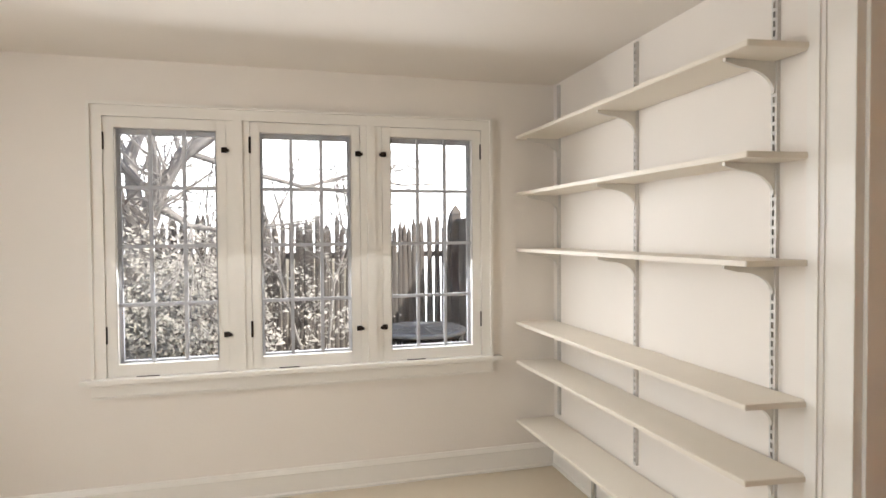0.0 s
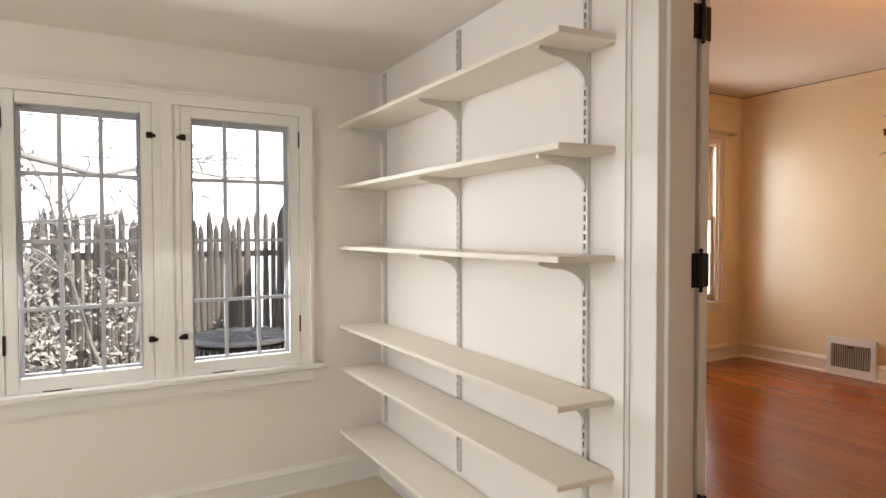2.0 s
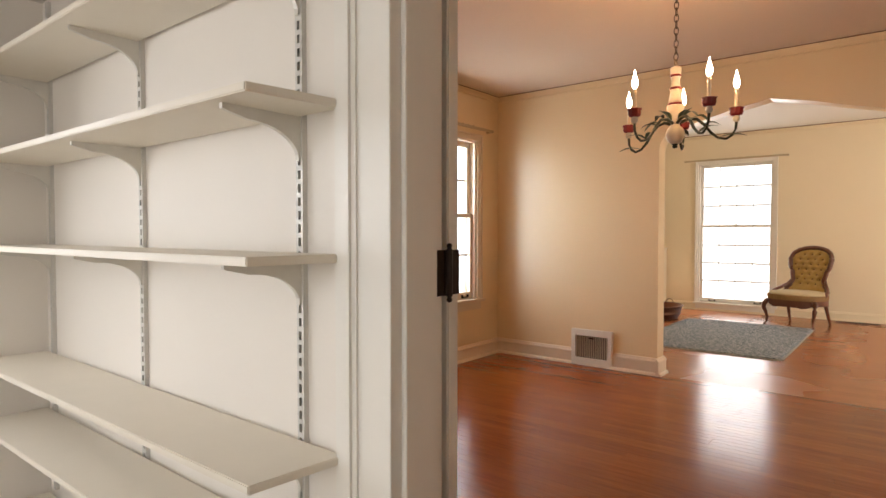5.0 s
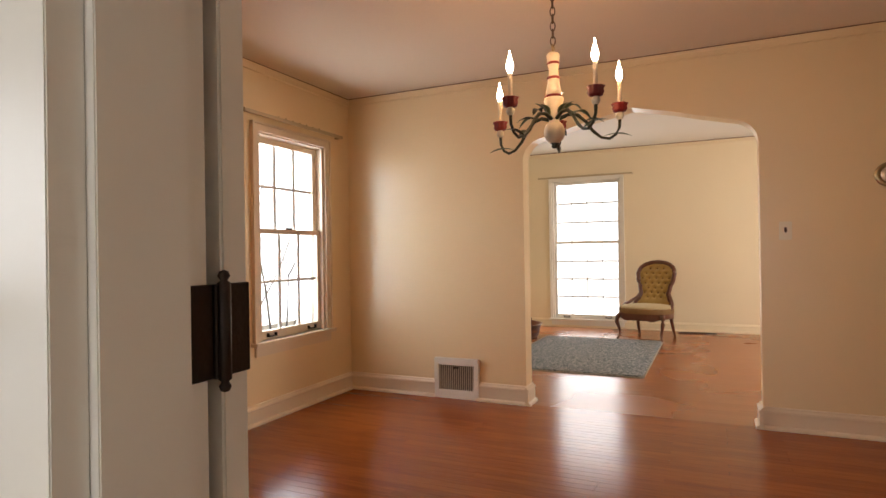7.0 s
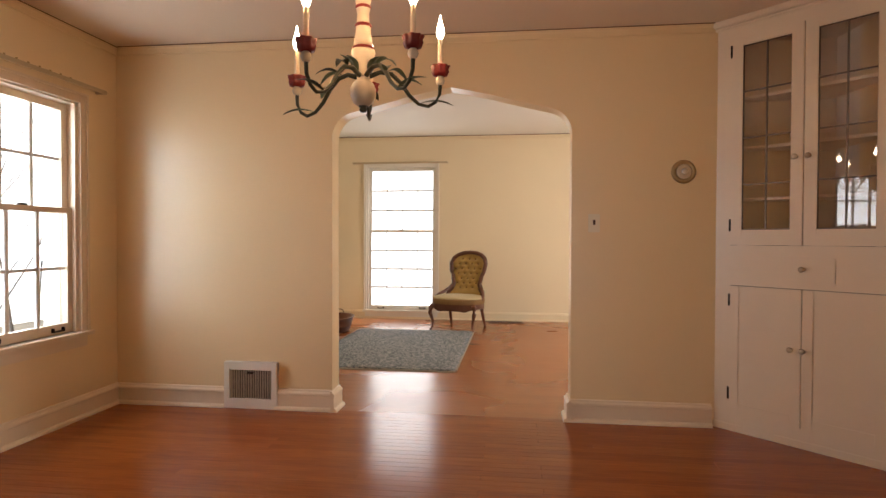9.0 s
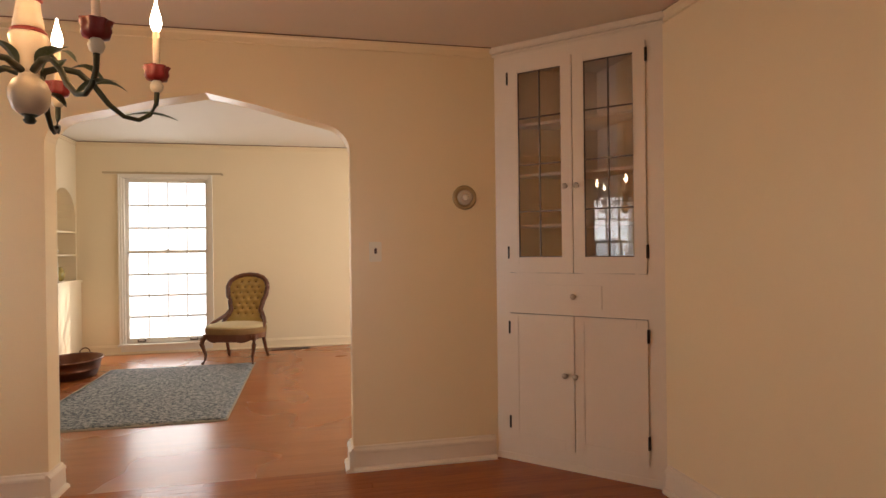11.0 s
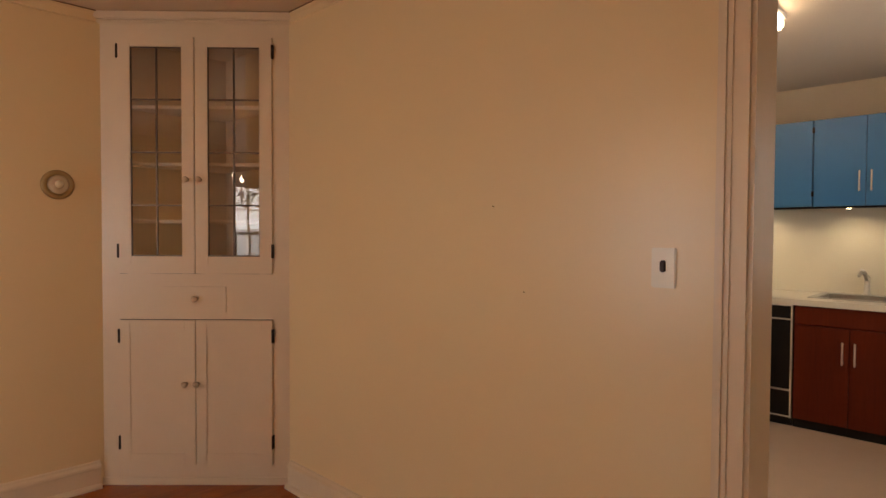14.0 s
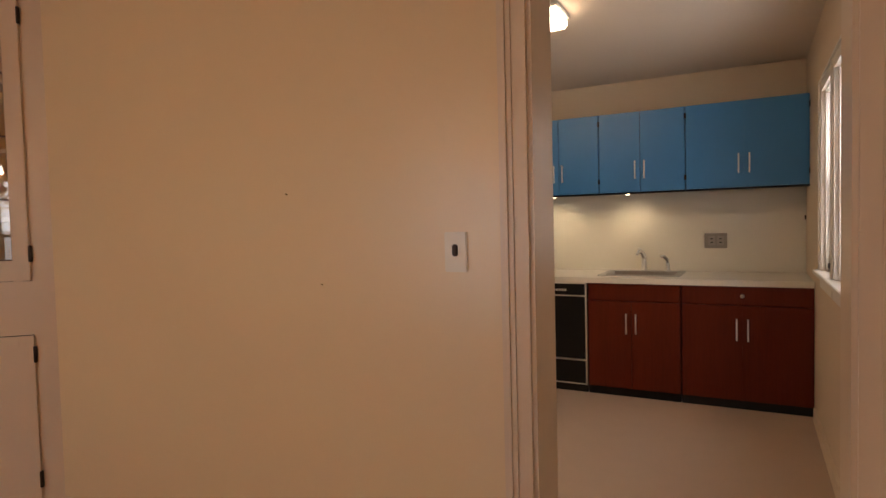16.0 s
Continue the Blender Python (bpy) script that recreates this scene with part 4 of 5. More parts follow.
for a0, a1, g0, g1, hu, ku in ((-0.376, 0.014, -0.312, -0.047, -0.378, -0.021), (0.018, 0.412, 0.082, 0.350, 0.414, 0.045)):
    d = cpart("glass_door", [(a0, g0, -0.006, 0.013, 1.140, 2.350), (g1, a1, -0.006, 0.013, 1.140, 2.350), (g0, g1, -0.006, 0.013, 1.140, 1.228), (g0, g1, -0.006, 0.013, 2.300, 2.350)], DTRIM, cab)
    gm = (g0 + g1) / 2
    rows = (1.228, 1.491, 1.762, 2.032, 2.300)
    for c0, c1 in ((g0, gm), (gm, g1)):
        for z0, z1 in zip(rows, rows[1:]):
            bm = bmesh.new()
            box(bm, c0, c1, 0.001, 0.004, z0, z1, CM)
            pane = part("pane", bm, CABGLASS, d)
            pane.visible_shadow = False
    cpart("came", [(gm - 0.004, gm + 0.004, 0.0, 0.009, 1.228, 2.300)], LEAD, d, 0)
    for z in rows[1:-1]:
        cpart("came", [(g0, g1, 0.0, 0.008, z - 0.004, z + 0.004)], LEAD, d, 0)
    cpart("came", [(g0, g0 + 0.005, 0.0, 0.008, 1.228, 2.300), (g1 - 0.005, g1, 0.0, 0.008, 1.228, 2.300), (g0 + 0.005, g1 - 0.005, 0.0, 0.0075, 1.228, 1.234), (g0 + 0.005, g1 - 0.005, 0.0, 0.0075, 2.294, 2.300)], LEAD, d, 0)
    for z in (2.278, 1.256):
        chinge(hu, z, d)
    cknob(ku, 1.622, d)
    l = cpart("door", [(a0, a1, -0.006, 0.008, 0.142, 0.898)], DTRIM, cab, 0)
    for nm, bx in (("stile", (a0, a0 + 0.055, 0.008, 0.013, 0.142, 0.898)), ("stile", (a1 - 0.055, a1, 0.008, 0.013, 0.142, 0.898)), ("rail", (a0 + 0.055, a1 - 0.055, 0.008, 0.013, 0.142, 0.20)), ("rail", (a0 + 0.055, a1 - 0.055, 0.008, 0.013, 0.852, 0.898))):
        cpart(nm, [bx], DTRIM, l, 0.0015)
    for z in (0.815, 0.260):
        chinge(hu, z, l)
    cknob(ku - 0.012 if ku < 0 else ku - 0.018, 0.568, l)
dr = cpart("drawer", [(-0.150, 0.172, -0.006, 0.007, 0.940, 1.072)], DTRIM, cab)
cknob(0.020, 1.010, dr)
# Near-black strips draw the shade in the gaps above and below the doors.
cpart("gap_shade_strip", [(-0.376, 0.412, -0.006, 0.003, 0.8985, 0.9008)], DARK, cab, 0)
cpart("gap_shade_strip", [(-0.376, 0.412, -0.006, 0.003, 1.1375, 1.1398)], DARK, cab, 0)


# ---- living room ----
WALNUT = mat("carved_walnut", (0.15, 0.046, 0.018), 0.38, grain=0.45, scale=25, bump=0.08, bscale=50, stretch=(1, 1, 0.3), coat=0.1)
VELVET = mat("gold_velvet", (0.44, 0.28, 0.075), 0.85, grain=0.25, scale=30, bump=0.1, bscale=180)
VELVET.node_tree.nodes["Principled BSDF"].inputs["Sheen Weight"].default_value = 0.3
SEATV = mat("pale_gold_velvet", (0.60, 0.48, 0.28), 0.85, grain=0.2, scale=25, bump=0.1, bscale=180)
BUTTON = mat("velvet_button", (0.20, 0.11, 0.03), 0.8, grain=0.2)

chair = thing("slipper_chair", (9.93, 2.43, 0.0), "gold velvet tufted balloon-back chair with a carved walnut frame", "chair", rz=-107)
M = chair.matrix_world @ Matrix.Diagonal((1.24, 1.10, 1.08, 1))
# local: x across, -y to the front


def half_width(z):
    """Half the back's width at a height above the floor."""
    keys = ((0.36, 0.205), (0.42, 0.19), (0.47, 0.155), (0.52, 0.145), (0.60, 0.158), (0.70, 0.188), (0.78, 0.195), (0.84, 0.175), (0.88, 0.13), (0.905, 0.06), (0.91, 0.0))
    for (z0, w0), (z1, w1) in zip(keys, keys[1:]):
        if z <= z1:
            t = (z - z0) / (z1 - z0)
            t = t * t * (3 - 2 * t) if z < 0.8 else t
            return w0 + (w1 - w0) * t
    return 0.0


def back_y(x, z):
    return 0.17 + 0.16 * (z - 0.36) / 0.55 - 0.9 * x * x


zs = [0.36 + 0.55 * (1 - (1 - k / 40) ** 1.6) for k in range(41)]
path = [(-half_width(z) - 0.004, z) for z in zs] + [(half_width(z) + 0.004, z) for z in zs[::-1]][1:]
bm = bmesh.new()
tube(bm, [M @ Vector((x, back_y(x, z) - 0.01, z)) for x, z in path], [0.026 + 0.003 * math.sin(k * 0.9) ** 2 for k in range(len(path))], 10)
part("back_frame", bm, WALNUT, chair, smooth=True)
# low curved side rails running forward from the back
for s in (-1, 1):
    bm = bmesh.new()
    pts = [(s * 0.155, back_y(0.15, 0.52) - 0.005, 0.53), (s * 0.185, 0.15, 0.47), (s * 0.225, 0.08, 0.43), (s * 0.255, -0.01, 0.40), (s * 0.262, -0.06, 0.375), (s * 0.258, -0.085, 0.35)]
    tube(bm, [M @ Vector(p) for p in pts], [0.02, 0.021, 0.02, 0.019, 0.021, 0.016], 10)
    part("side_rail", bm, WALNUT, chair, smooth=True)
tufts = []
for r, (z, n) in enumerate(((0.83, 3), (0.77, 4), (0.71, 5), (0.65, 4), (0.59, 3), (0.535, 4), (0.48, 3))):
    for i in range(n):
        tufts.append(((i - (n - 1) / 2) * 0.072, z))
bm = bmesh.new()
grid = []
NU, NV = 44, 60
for j in range(NV + 1):
    z = 0.37 + (0.905 - 0.37) * j / NV
    w = half_width(z)
    row = []
    for i in range(NU + 1):
        u = -1 + 2 * i / NU
        x = u * w
        puff = 0.045 * max(0.0, 1 - abs(u) ** 3) * (1 if z < 0.8 else max(0.1, (0.91 - z) / 0.11))
        for tx, tz in tufts:
            d2 = (x - tx) ** 2 + (z - tz) ** 2
            puff -= 0.020 * math.exp(-d2 / 0.00028) + 0.008 * math.exp(-d2 / 0.0016)
        row.append(bm.verts.new(M @ Vector((x, back_y(x, z) - 0.005 - puff, z))))
    grid.append(row)
for p, q in zip(grid, grid[1:]):
    for i in range(NU):
        bm.faces.new((p[i], p[i + 1], q[i + 1], q[i]))
up = part("upholstered_back", bm, VELVET, chair, "gold velvet back with deep diamond tufting", True)
bm = bmesh.new()
ring = []
for x, z in path:
    ring.append(bm.verts.new(M @ Vector((x, back_y(x, z) + 0.012, z))))
bm.faces.new(ring)
part("back_panel", bm, VELVET, chair)
for tx, tz in tufts:
    bm = bmesh.new()
    lathe(bm, [(0.0095, 0), (0.008, 0.004), (0.0, 0.006)], 8)
    bmesh.ops.transform(bm, matrix=M @ pose(tx, back_y(tx, tz) - 0.021, tz, 90), verts=bm.verts)
    part("button", bm, BUTTON, up)


def seat_outline(grow=0.0):
    pts = []
    for k in range(48):
        a = 2 * math.pi * k / 48
        x = 0.262 * math.copysign(abs(math.cos(a)) ** 0.55, math.cos(a))
        y = 0.235 * math.copysign(abs(math.sin(a)) ** 0.6, math.sin(a)) - 0.05
        if y > 0:
            x *= 1 - 0.25 * (y / 0.2)
        else:
            y -= 0.02 * math.cos(x / 0.262 * math.pi)
        pts.append((x * (1 + grow), (y + 0.05) * (1 + grow) - 0.05))
    return pts


bm = bmesh.new()
rings = []
for g, z in ((0.025, 0.372), (0.0, 0.386), (-0.06, 0.396), (-0.25, 0.406), (-0.6, 0.411), (-0.98, 0.412)):
    rings.append([bm.verts.new(M @ Vector((x, y, z))) for x, y in seat_outline(g)])
for p, q in zip(rings, rings[1:]):
    for i in range(48):
        bm.faces.new((p[i], p[(i + 1) % 48], q[(i + 1) % 48], q[i]))
bm.faces.new(rings[-1])
bm.faces.new(rings[0])
part("seat", bm, SEATV, chair, "pale gold velvet seat", True)
bm = bmesh.new()
rings = [[bm.verts.new(M @ Vector((x, y, z))) for x, y in seat_outline(g)] for g, z in ((0.0, 0.30), (0.02, 0.312), (0.034, 0.335), (0.036, 0.356), (0.026, 0.3725))]
for p, q in zip(rings, rings[1:]):
    for i in range(48):
        bm.faces.new((p[i], p[(i + 1) % 48], q[(i + 1) % 48], q[i]))
bm.faces.new(rings[-1])
bm.faces.new(rings[0])
# The brown holds the shade that falls on the seat's front.
part("seat_border", bm, mat("shaded_velvet", (0.28, 0.16, 0.06), 0.85, grain=0.25, scale=30, bump=0.1, bscale=180), chair, "gold velvet seat border with its shade put into the brown", True)
bm = bmesh.new()
top = [bm.verts.new(M @ Vector((x, y, 0.312))) for x, y in seat_outline(0.02)]
low = []
for i, (x, y) in enumerate(seat_outline(0.015)):
    dip = 0.020 * math.cos(x / 0.262 * math.pi * 2) if y < 0 else 0.0
    low.append(bm.verts.new(M @ Vector((x, y, 0.245 + dip))))
for i in range(48):
    bm.faces.new((top[i], top[(i + 1) % 48], low[(i + 1) % 48], low[i]))
bm.faces.new(top)
bm.faces.new(low)
part("seat_frame", bm, WALNUT, chair, smooth=False)
for s in (-1, 1):
    bm = bmesh.new()
    pts = [(s * 0.225, -0.235, 0.30), (s * 0.240, -0.262, 0.26), (s * 0.245, -0.272, 0.21), (s * 0.232, -0.255, 0.15), (s * 0.220, -0.245, 0.09), (s * 0.222, -0.255, 0.04), (s * 0.235, -0.275, 0.012), (s * 0.238, -0.280, 0.0)]
    tube(bm, [M @ Vector(p) for p in pts], [0.030, 0.031, 0.027, 0.020, 0.015, 0.014, 0.018, 0.013], 10)
    part("front_leg", bm, WALNUT, chair, "carved cabriole leg", True)
    bm = bmesh.new()
    pts = [(s * 0.185, 0.14, 0.30), (s * 0.185, 0.165, 0.20), (s * 0.19, 0.20, 0.10), (s * 0.195, 0.245, 0.0)]
    tube(bm, [M @ Vector(p) for p in pts], [0.026, 0.022, 0.019, 0.016], 8)
    part("rear_leg", bm, WALNUT, chair, smooth=True)

# rug
RUG = bpy.data.materials.new("woven_blue_rug")
RUG.use_nodes = True
n, l = RUG.node_tree.nodes, RUG.node_tree.links
b = n["Principled BSDF"]
b.inputs["Roughness"].default_value = 0.95
tc = n.new("ShaderNodeTexCoord")
mp = n.new("ShaderNodeMapping")
mp.inputs["Scale"].default_value = (80, 16, 10)
l.new(tc.outputs["Object"], mp.inputs["Vector"])
nz = n.new("ShaderNodeTexNoise")
nz.inputs["Scale"].default_value = 1.6
nz.inputs["Detail"].default_value = 5
nz.inputs["Distortion"].default_value = 1.2
l.new(mp.outputs[0], nz.inputs["Vector"])
vo = n.new("ShaderNodeTexVoronoi")
vo.inputs["Scale"].default_value = 34.0
l.new(tc.outputs["Object"], vo.inputs["Vector"])
ad = n.new("ShaderNodeMath")
ad.operation = 'MULTIPLY_ADD'
l.new(vo.outputs["Distance"], ad.inputs[0])
ad.inputs[1].default_value = 0.35
l.new(nz.outputs["Fac"], ad.inputs[2])
cr = n.new("ShaderNodeValToRGB")
e = cr.color_ramp.elements
e[0].position, e[0].color = 0.47, (0.018, 0.026, 0.042, 1)
e[1].position, e[1].color = 0.76, (0.36, 0.36, 0.35, 1)
k = cr.color_ramp.elements.new(0.62)
k.color = (0.085, 0.105, 0.135, 1)
l.new(ad.outputs[0], cr.inputs[0])
l.new(cr.outputs[0], b.inputs["Base Color"])
bp = n.new("ShaderNodeBump")
bp.inputs["Strength"].default_value = 0.5
bp.inputs["Distance"].default_value = 0.006
l.new(nz.outputs["Fac"], bp.inputs["Height"])
l.new(bp.outputs[0], b.inputs["Normal"])
FRINGE = mat("rug_fringe", (0.42, 0.36, 0.28), 0.95, grain=0.3, scale=60)
rug = thing("rug", (8.5, 2.95, 0.0), "worn blue-grey patterned wool rug with pale fringed ends", "rug")
bm = bmesh.new()
NX, NY = 40, 26
vt = []
for i in range(NX + 1):
    row = []
    for j in range(NY + 1):
        x, y = 7.39 + (9.62 - 7.39) * i / NX, 2.235 + (3.70 - 2.235) * j / NY
        x += 0.008 * math.sin(j * 0.9) if i in (0, NX) else 0
        y += 0.006 * math.sin(i * 0.7) if j in (0, NY) else 0
        row.append((x, y))
    vt.append(row)
top = [[bm.verts.new((x, y, 0.011 + 0.0015 * math.sin(x * 7) * math.sin(y * 9))) for x, y in r] for r in vt]
for i in range(NX):
    for j in range(NY):
        bm.faces.new((top[i][j], top[i + 1][j], top[i + 1][j + 1], top[i][j + 1]))
edge = [top[i][0] for i in range(NX + 1)] + [top[NX][j] for j in range(1, NY + 1)] + [top[i][NY] for i in range(NX - 1, -1, -1)] + [top[0][j] for j in range(NY - 1, 0, -1)]
lowv = [bm.verts.new((v.co.x, v.co.y, 0.001)) for v in edge]
for i in range(len(edge)):
    bm.faces.new((edge[i], edge[(i + 1) % len(edge)], lowv[(i + 1) % len(edge)], lowv[i]))
part("woven_field", bm, RUG, rug, smooth=True)
for y0, y1 in ((2.222, 2.236), (3.70, 3.714)):
    boxpart("binding", (7.39, 9.62, y0, y1, 0.001, 0.012), FRINGE, rug, 0.002, "pale side binding")
bm = bmesh.new()
rnd = random.Random(4)
for x0, e in ((7.392, -1), (9.618, 1)):
    y = 2.23
    while y < 3.70:
        ln = 0.035 + rnd.random() * 0.02
        box(bm, *sorted((x0, x0 + e * ln)), y, y + 0.006, 0.001, 0.006 + rnd.random() * 0.003)
        y += 0.0095 + rnd.random() * 0.003
part("fringe", bm, FRINGE, rug, "short cream fringe")["kind"] = "stuff"

# copper tub by the niche
COPPER = mat("dark_copper", (0.17, 0.065, 0.035), 0.38, 0.8, grain=0.4, scale=14, bump=0.06)
tub = thing("copper_tub", (9.42, 4.02, 0.0), "oval dark copper wash tub with rolled rim and ring handles", "tub")
bm = bmesh.new()
rows = []
for r, z in ((0.20, 0.0), (0.235, 0.01), (0.262, 0.075), (0.272, 0.085), (0.266, 0.095), (0.285, 0.17), (0.300, 0.178), (0.303, 0.188), (0.292, 0.192), (0.278, 0.175), (0.245, 0.03), (0.0, 0.02)):
    rows.append([bm.verts.new((9.42 + 1.25 * r * math.cos(2 * math.pi * i / 36), 4.02 + 0.95 * r * math.sin(2 * math.pi * i / 36), z)) for i in range(36)])
for p, q in zip(rows, rows[1:]):
    for i in range(36):
        bm.faces.new((p[i], p[(i + 1) % 36], q[(i + 1) % 36], q[i]))
bm.faces.new(rows[0])
part("body", bm, COPPER, tub, smooth=True)
for s in (-1, 1):
    bm = bmesh.new()
    tube(bm, [(9.42 + s * (0.378 + 0.012 * math.sin(a)), 4.02 + 0.05 * math.cos(a), 0.19 + 0.045 * math.sin(a)) for a in [math.pi * k / 10 for k in range(11)]], 0.006, 8)
    part("handle", bm, COPPER, tub, smooth=True)

# niche shelves and what stands on them
for z in (1.24, 1.515):
    bm = bmesh.new()
    box(bm, nx0 + 0.002, nx1 - 0.002, 4.402, 4.638, z, z + 0.02)
    soften(bm, 0.003)
    tagged(part("niche_shelf", bm, LIVING), "pale painted shelf in the arched niche", "shelf", "niche shelves")
bm = bmesh.new()
box(bm, 9.5, LX - 0.003, 4.335, 4.637, 0.921, 0.945)
soften(bm, 0.006)
tagged(part("niche_ledge", bm, LIVING), "pale painted ledge under the niche", "ledge", kind="structure")
bm = bmesh.new()
box(bm, 9.52, LX - 0.004, 4.355, 4.398, 0.0, 0.92)
tagged(part("bookcase_front", bm, LIVING), "pale painted built-in cupboard front below the niche", "cupboard", kind="structure")
for x, w, h, c in ((10.13, 0.03, 0.21, (0.5, 0.55, 0.6)), (10.165, 0.025, 0.235, (0.12, 0.2, 0.3)), (10.195, 0.03, 0.22, (0.65, 0.62, 0.52))):
    bk = thing("book", (x, 4.5, 0.945), "upright cloth-bound book on the niche ledge", "book", "books")
    boxpart("cover", (x, x + w, 4.43, 4.58, 0.945, 0.945 + h), mat("book_cloth", c, 0.7, grain=0.15), bk, 0.002)
    boxpart("pages", (x + 0.003, x + w - 0.003, 4.427, 4.43, 0.950, 0.94 + h), mat("book_paper", (0.7, 0.65, 0.52), 0.9, grain=0.1), bk)
bm = bmesh.new()
lathe(bm, [(0.03, 0), (0.05, 0.03), (0.06, 0.08), (0.045, 0.13), (0.028, 0.15), (0.034, 0.165), (0.0, 0.160)], 20, (10.44, 4.50, 0.945))
tagged(part("vase", bm, mat("yellow_glaze", (0.42, 0.33, 0.10), 0.25, grain=0.2), smooth=True), "small mustard glazed vase on the niche ledge", "vase")
bm = bmesh.new()
lathe(bm, [(0.03, 0), (0.07, 0.02), (0.09, 0.05), (0.086, 0.05), (0.06, 0.02), (0.0, 0.012)], 20, (10.20, 4.50, 1.26))
tagged(part("bowl", bm, mat("white_china", (0.7, 0.68, 0.62), 0.2, grain=0.05), smooth=True), "small white china bowl on the niche shelf", "bowl")

# ---- kitchen ----
BLUE = mat("blue_laminate", (0.036, 0.22, 0.52), 0.35, grain=0.12, scale=4, bump=0.02)
RED = mat("red_brown_laminate", (0.14, 0.019, 0.006), 0.5, grain=0.35, scale=10, stretch=(8, 8, 0.6), bump=0.02, spec=0.2)
WHITE_TOP = mat("white_countertop", (0.74, 0.70, 0.62), 0.3, grain=0.05, scale=20)
SPLASH = mat("white_splash_panel", (0.74, 0.70, 0.60), 0.3, grain=0.04, scale=6)
BLACK = mat("black_enamel", (0.006, 0.006, 0.007), 0.3, grain=0.2, spec=0.25)
KF = -3.228


def bar_handle(bm_parent, x, y, z0, z1):
    bm = bmesh.new()
    box(bm, x - 0.0055, x + 0.0055, y + 0.022, y + 0.031, z0, z1)
    box(bm, x - 0.004, x + 0.004, y, y + 0.024, z0 + 0.008, z0 + 0.018)
    box(bm, x - 0.004, x + 0.004, y, y + 0.024, z1 - 0.018, z1 - 0.008)
    soften(bm, 0.002, 1)
    part("handle", bm, CHROME, bm_parent, "brushed chrome bar handle")


for x0, x1, mid in ((3.094, 3.765, 3.437), (2.272, 3.088, 2.694)):
    u = thing("base_cabinet", ((x0 + x1) / 2, KF - 0.28, 0.0), "dark red-brown laminate base cabinet with two doors", "cabinet", "kitchen base cabinets")
    boxpart("body", (x0, x1, KS + 0.01, KF - 0.02, 0.06, 0.862), RED, u)
    boxpart("toe_kick", (x0, x1, KS + 0.01, KF - 0.022, 0.0, 0.06), BLACK, u)
    boxpart("drawer_front", (x0 + 0.003, x1 - 0.003, KF - 0.02, KF - 0.003, 0.735, 0.858), RED, u, 0.003)
    for a, b2, hx in ((x0 + 0.003, mid - 0.0015, mid + 0.036), (mid + 0.0015, x1 - 0.003, mid - 0.034)):
        d = boxpart("door", (a, b2, KF - 0.02, KF, 0.065, 0.728), RED, u, 0.003)
        bar_handle(d, mid + (-0.034 if a < mid else 0.036), KF, 0.486, 0.640)
bm = bmesh.new()
lathe(bm, [(0.006, 0), (0.006, 0.012), (0.014, 0.018), (0.014, 0.024), (0.0, 0.027)], 14)
bmesh.ops.transform(bm, matrix=pose(2.695, KF - 0.003, 0.797, -90), verts=bm.verts)
tagged(part("drawer_knob", bm, CHROME, u, "round chrome knob", True))

dw = thing("dishwasher", (4.07, -3.6, 0.0), "black built-in dishwasher with chrome trim", "dishwasher")
boxpart("tub_body", (3.775, 4.37, KS + 0.01, KF - 0.022, 0.06, 0.862), BLACK, dw)
boxpart("toe_plate", (3.775, 4.37, KF - 0.09, KF - 0.022, 0.0, 0.06), BLACK, dw)
pnl = boxpart("control_panel", (3.785, 4.365, KF - 0.022, KF + 0.004, 0.765, 0.858), BLACK, dw, 0.003)
for k in range(7):
    boxpart("button", (3.93 + k * 0.022, 3.946 + k * 0.022, KF + 0.004, KF + 0.009, 0.795, 0.812), CHROME, pnl, 0.001)
boxpart("front_door", (3.785, 4.365, KF - 0.022, KF, 0.265, 0.758), BLACK, dw, 0.003)
boxpart("lower_panel", (3.785, 4.365, KF - 0.022, KF, 0.07, 0.248), BLACK, dw, 0.003)
for z in (0.255, 0.068, 0.759, 0.857):
    boxpart("trim_strip", (3.777, 4.37, KF - 0.02, KF + 0.006, z - 0.004, z + 0.004), CHROME, dw)
boxpart("trim_strip", (3.773, 3.784, KF - 0.02, KF + 0.006, 0.06, 0.862), CHROME, dw)

bm = bmesh.new()
y0, y1 = KS + 0.002, KF + 0.014
for a, b2, c, d in ((2.272, 3.14, y0, y1), (3.70, 5.2, y0, y1), (3.14, 3.70, y0, -3.86), (3.14, 3.70, -3.42, y1)):
    box(bm, a, b2, c, d, 0.864, 0.905)
bmesh.ops.remove_doubles(bm, verts=bm.verts, dist=1e-5)
tagged(part("countertop", bm, WHITE_TOP), "white laminate kitchen countertop with a cut-out sink", "countertop")
boxpart("side_cabinet", (4.375, 5.2, KS + 0.01, KF, 0.0, 0.862), RED, None, 0.003)
tagged(bpy.data.objects["side_cabinet"], "dark red-brown laminate base cabinet", "cabinet", "kitchen base cabinets")

sink = thing("kitchen_sink", (3.42, -3.64, 0.87), "stainless steel drop-in kitchen sink", "sink")
bm = bmesh.new()
for a, b2, c, d in ((3.115, 3.165, -3.885, -3.395), (3.675, 3.725, -3.885, -3.395), (3.165, 3.675, -3.885, -3.80), (3.165, 3.675, -3.435, -3.395)):
    box(bm, a, b2, c, d, 0.9055, 0.912)
part("rim", bm, STEEL, sink)
bm = bmesh.new()
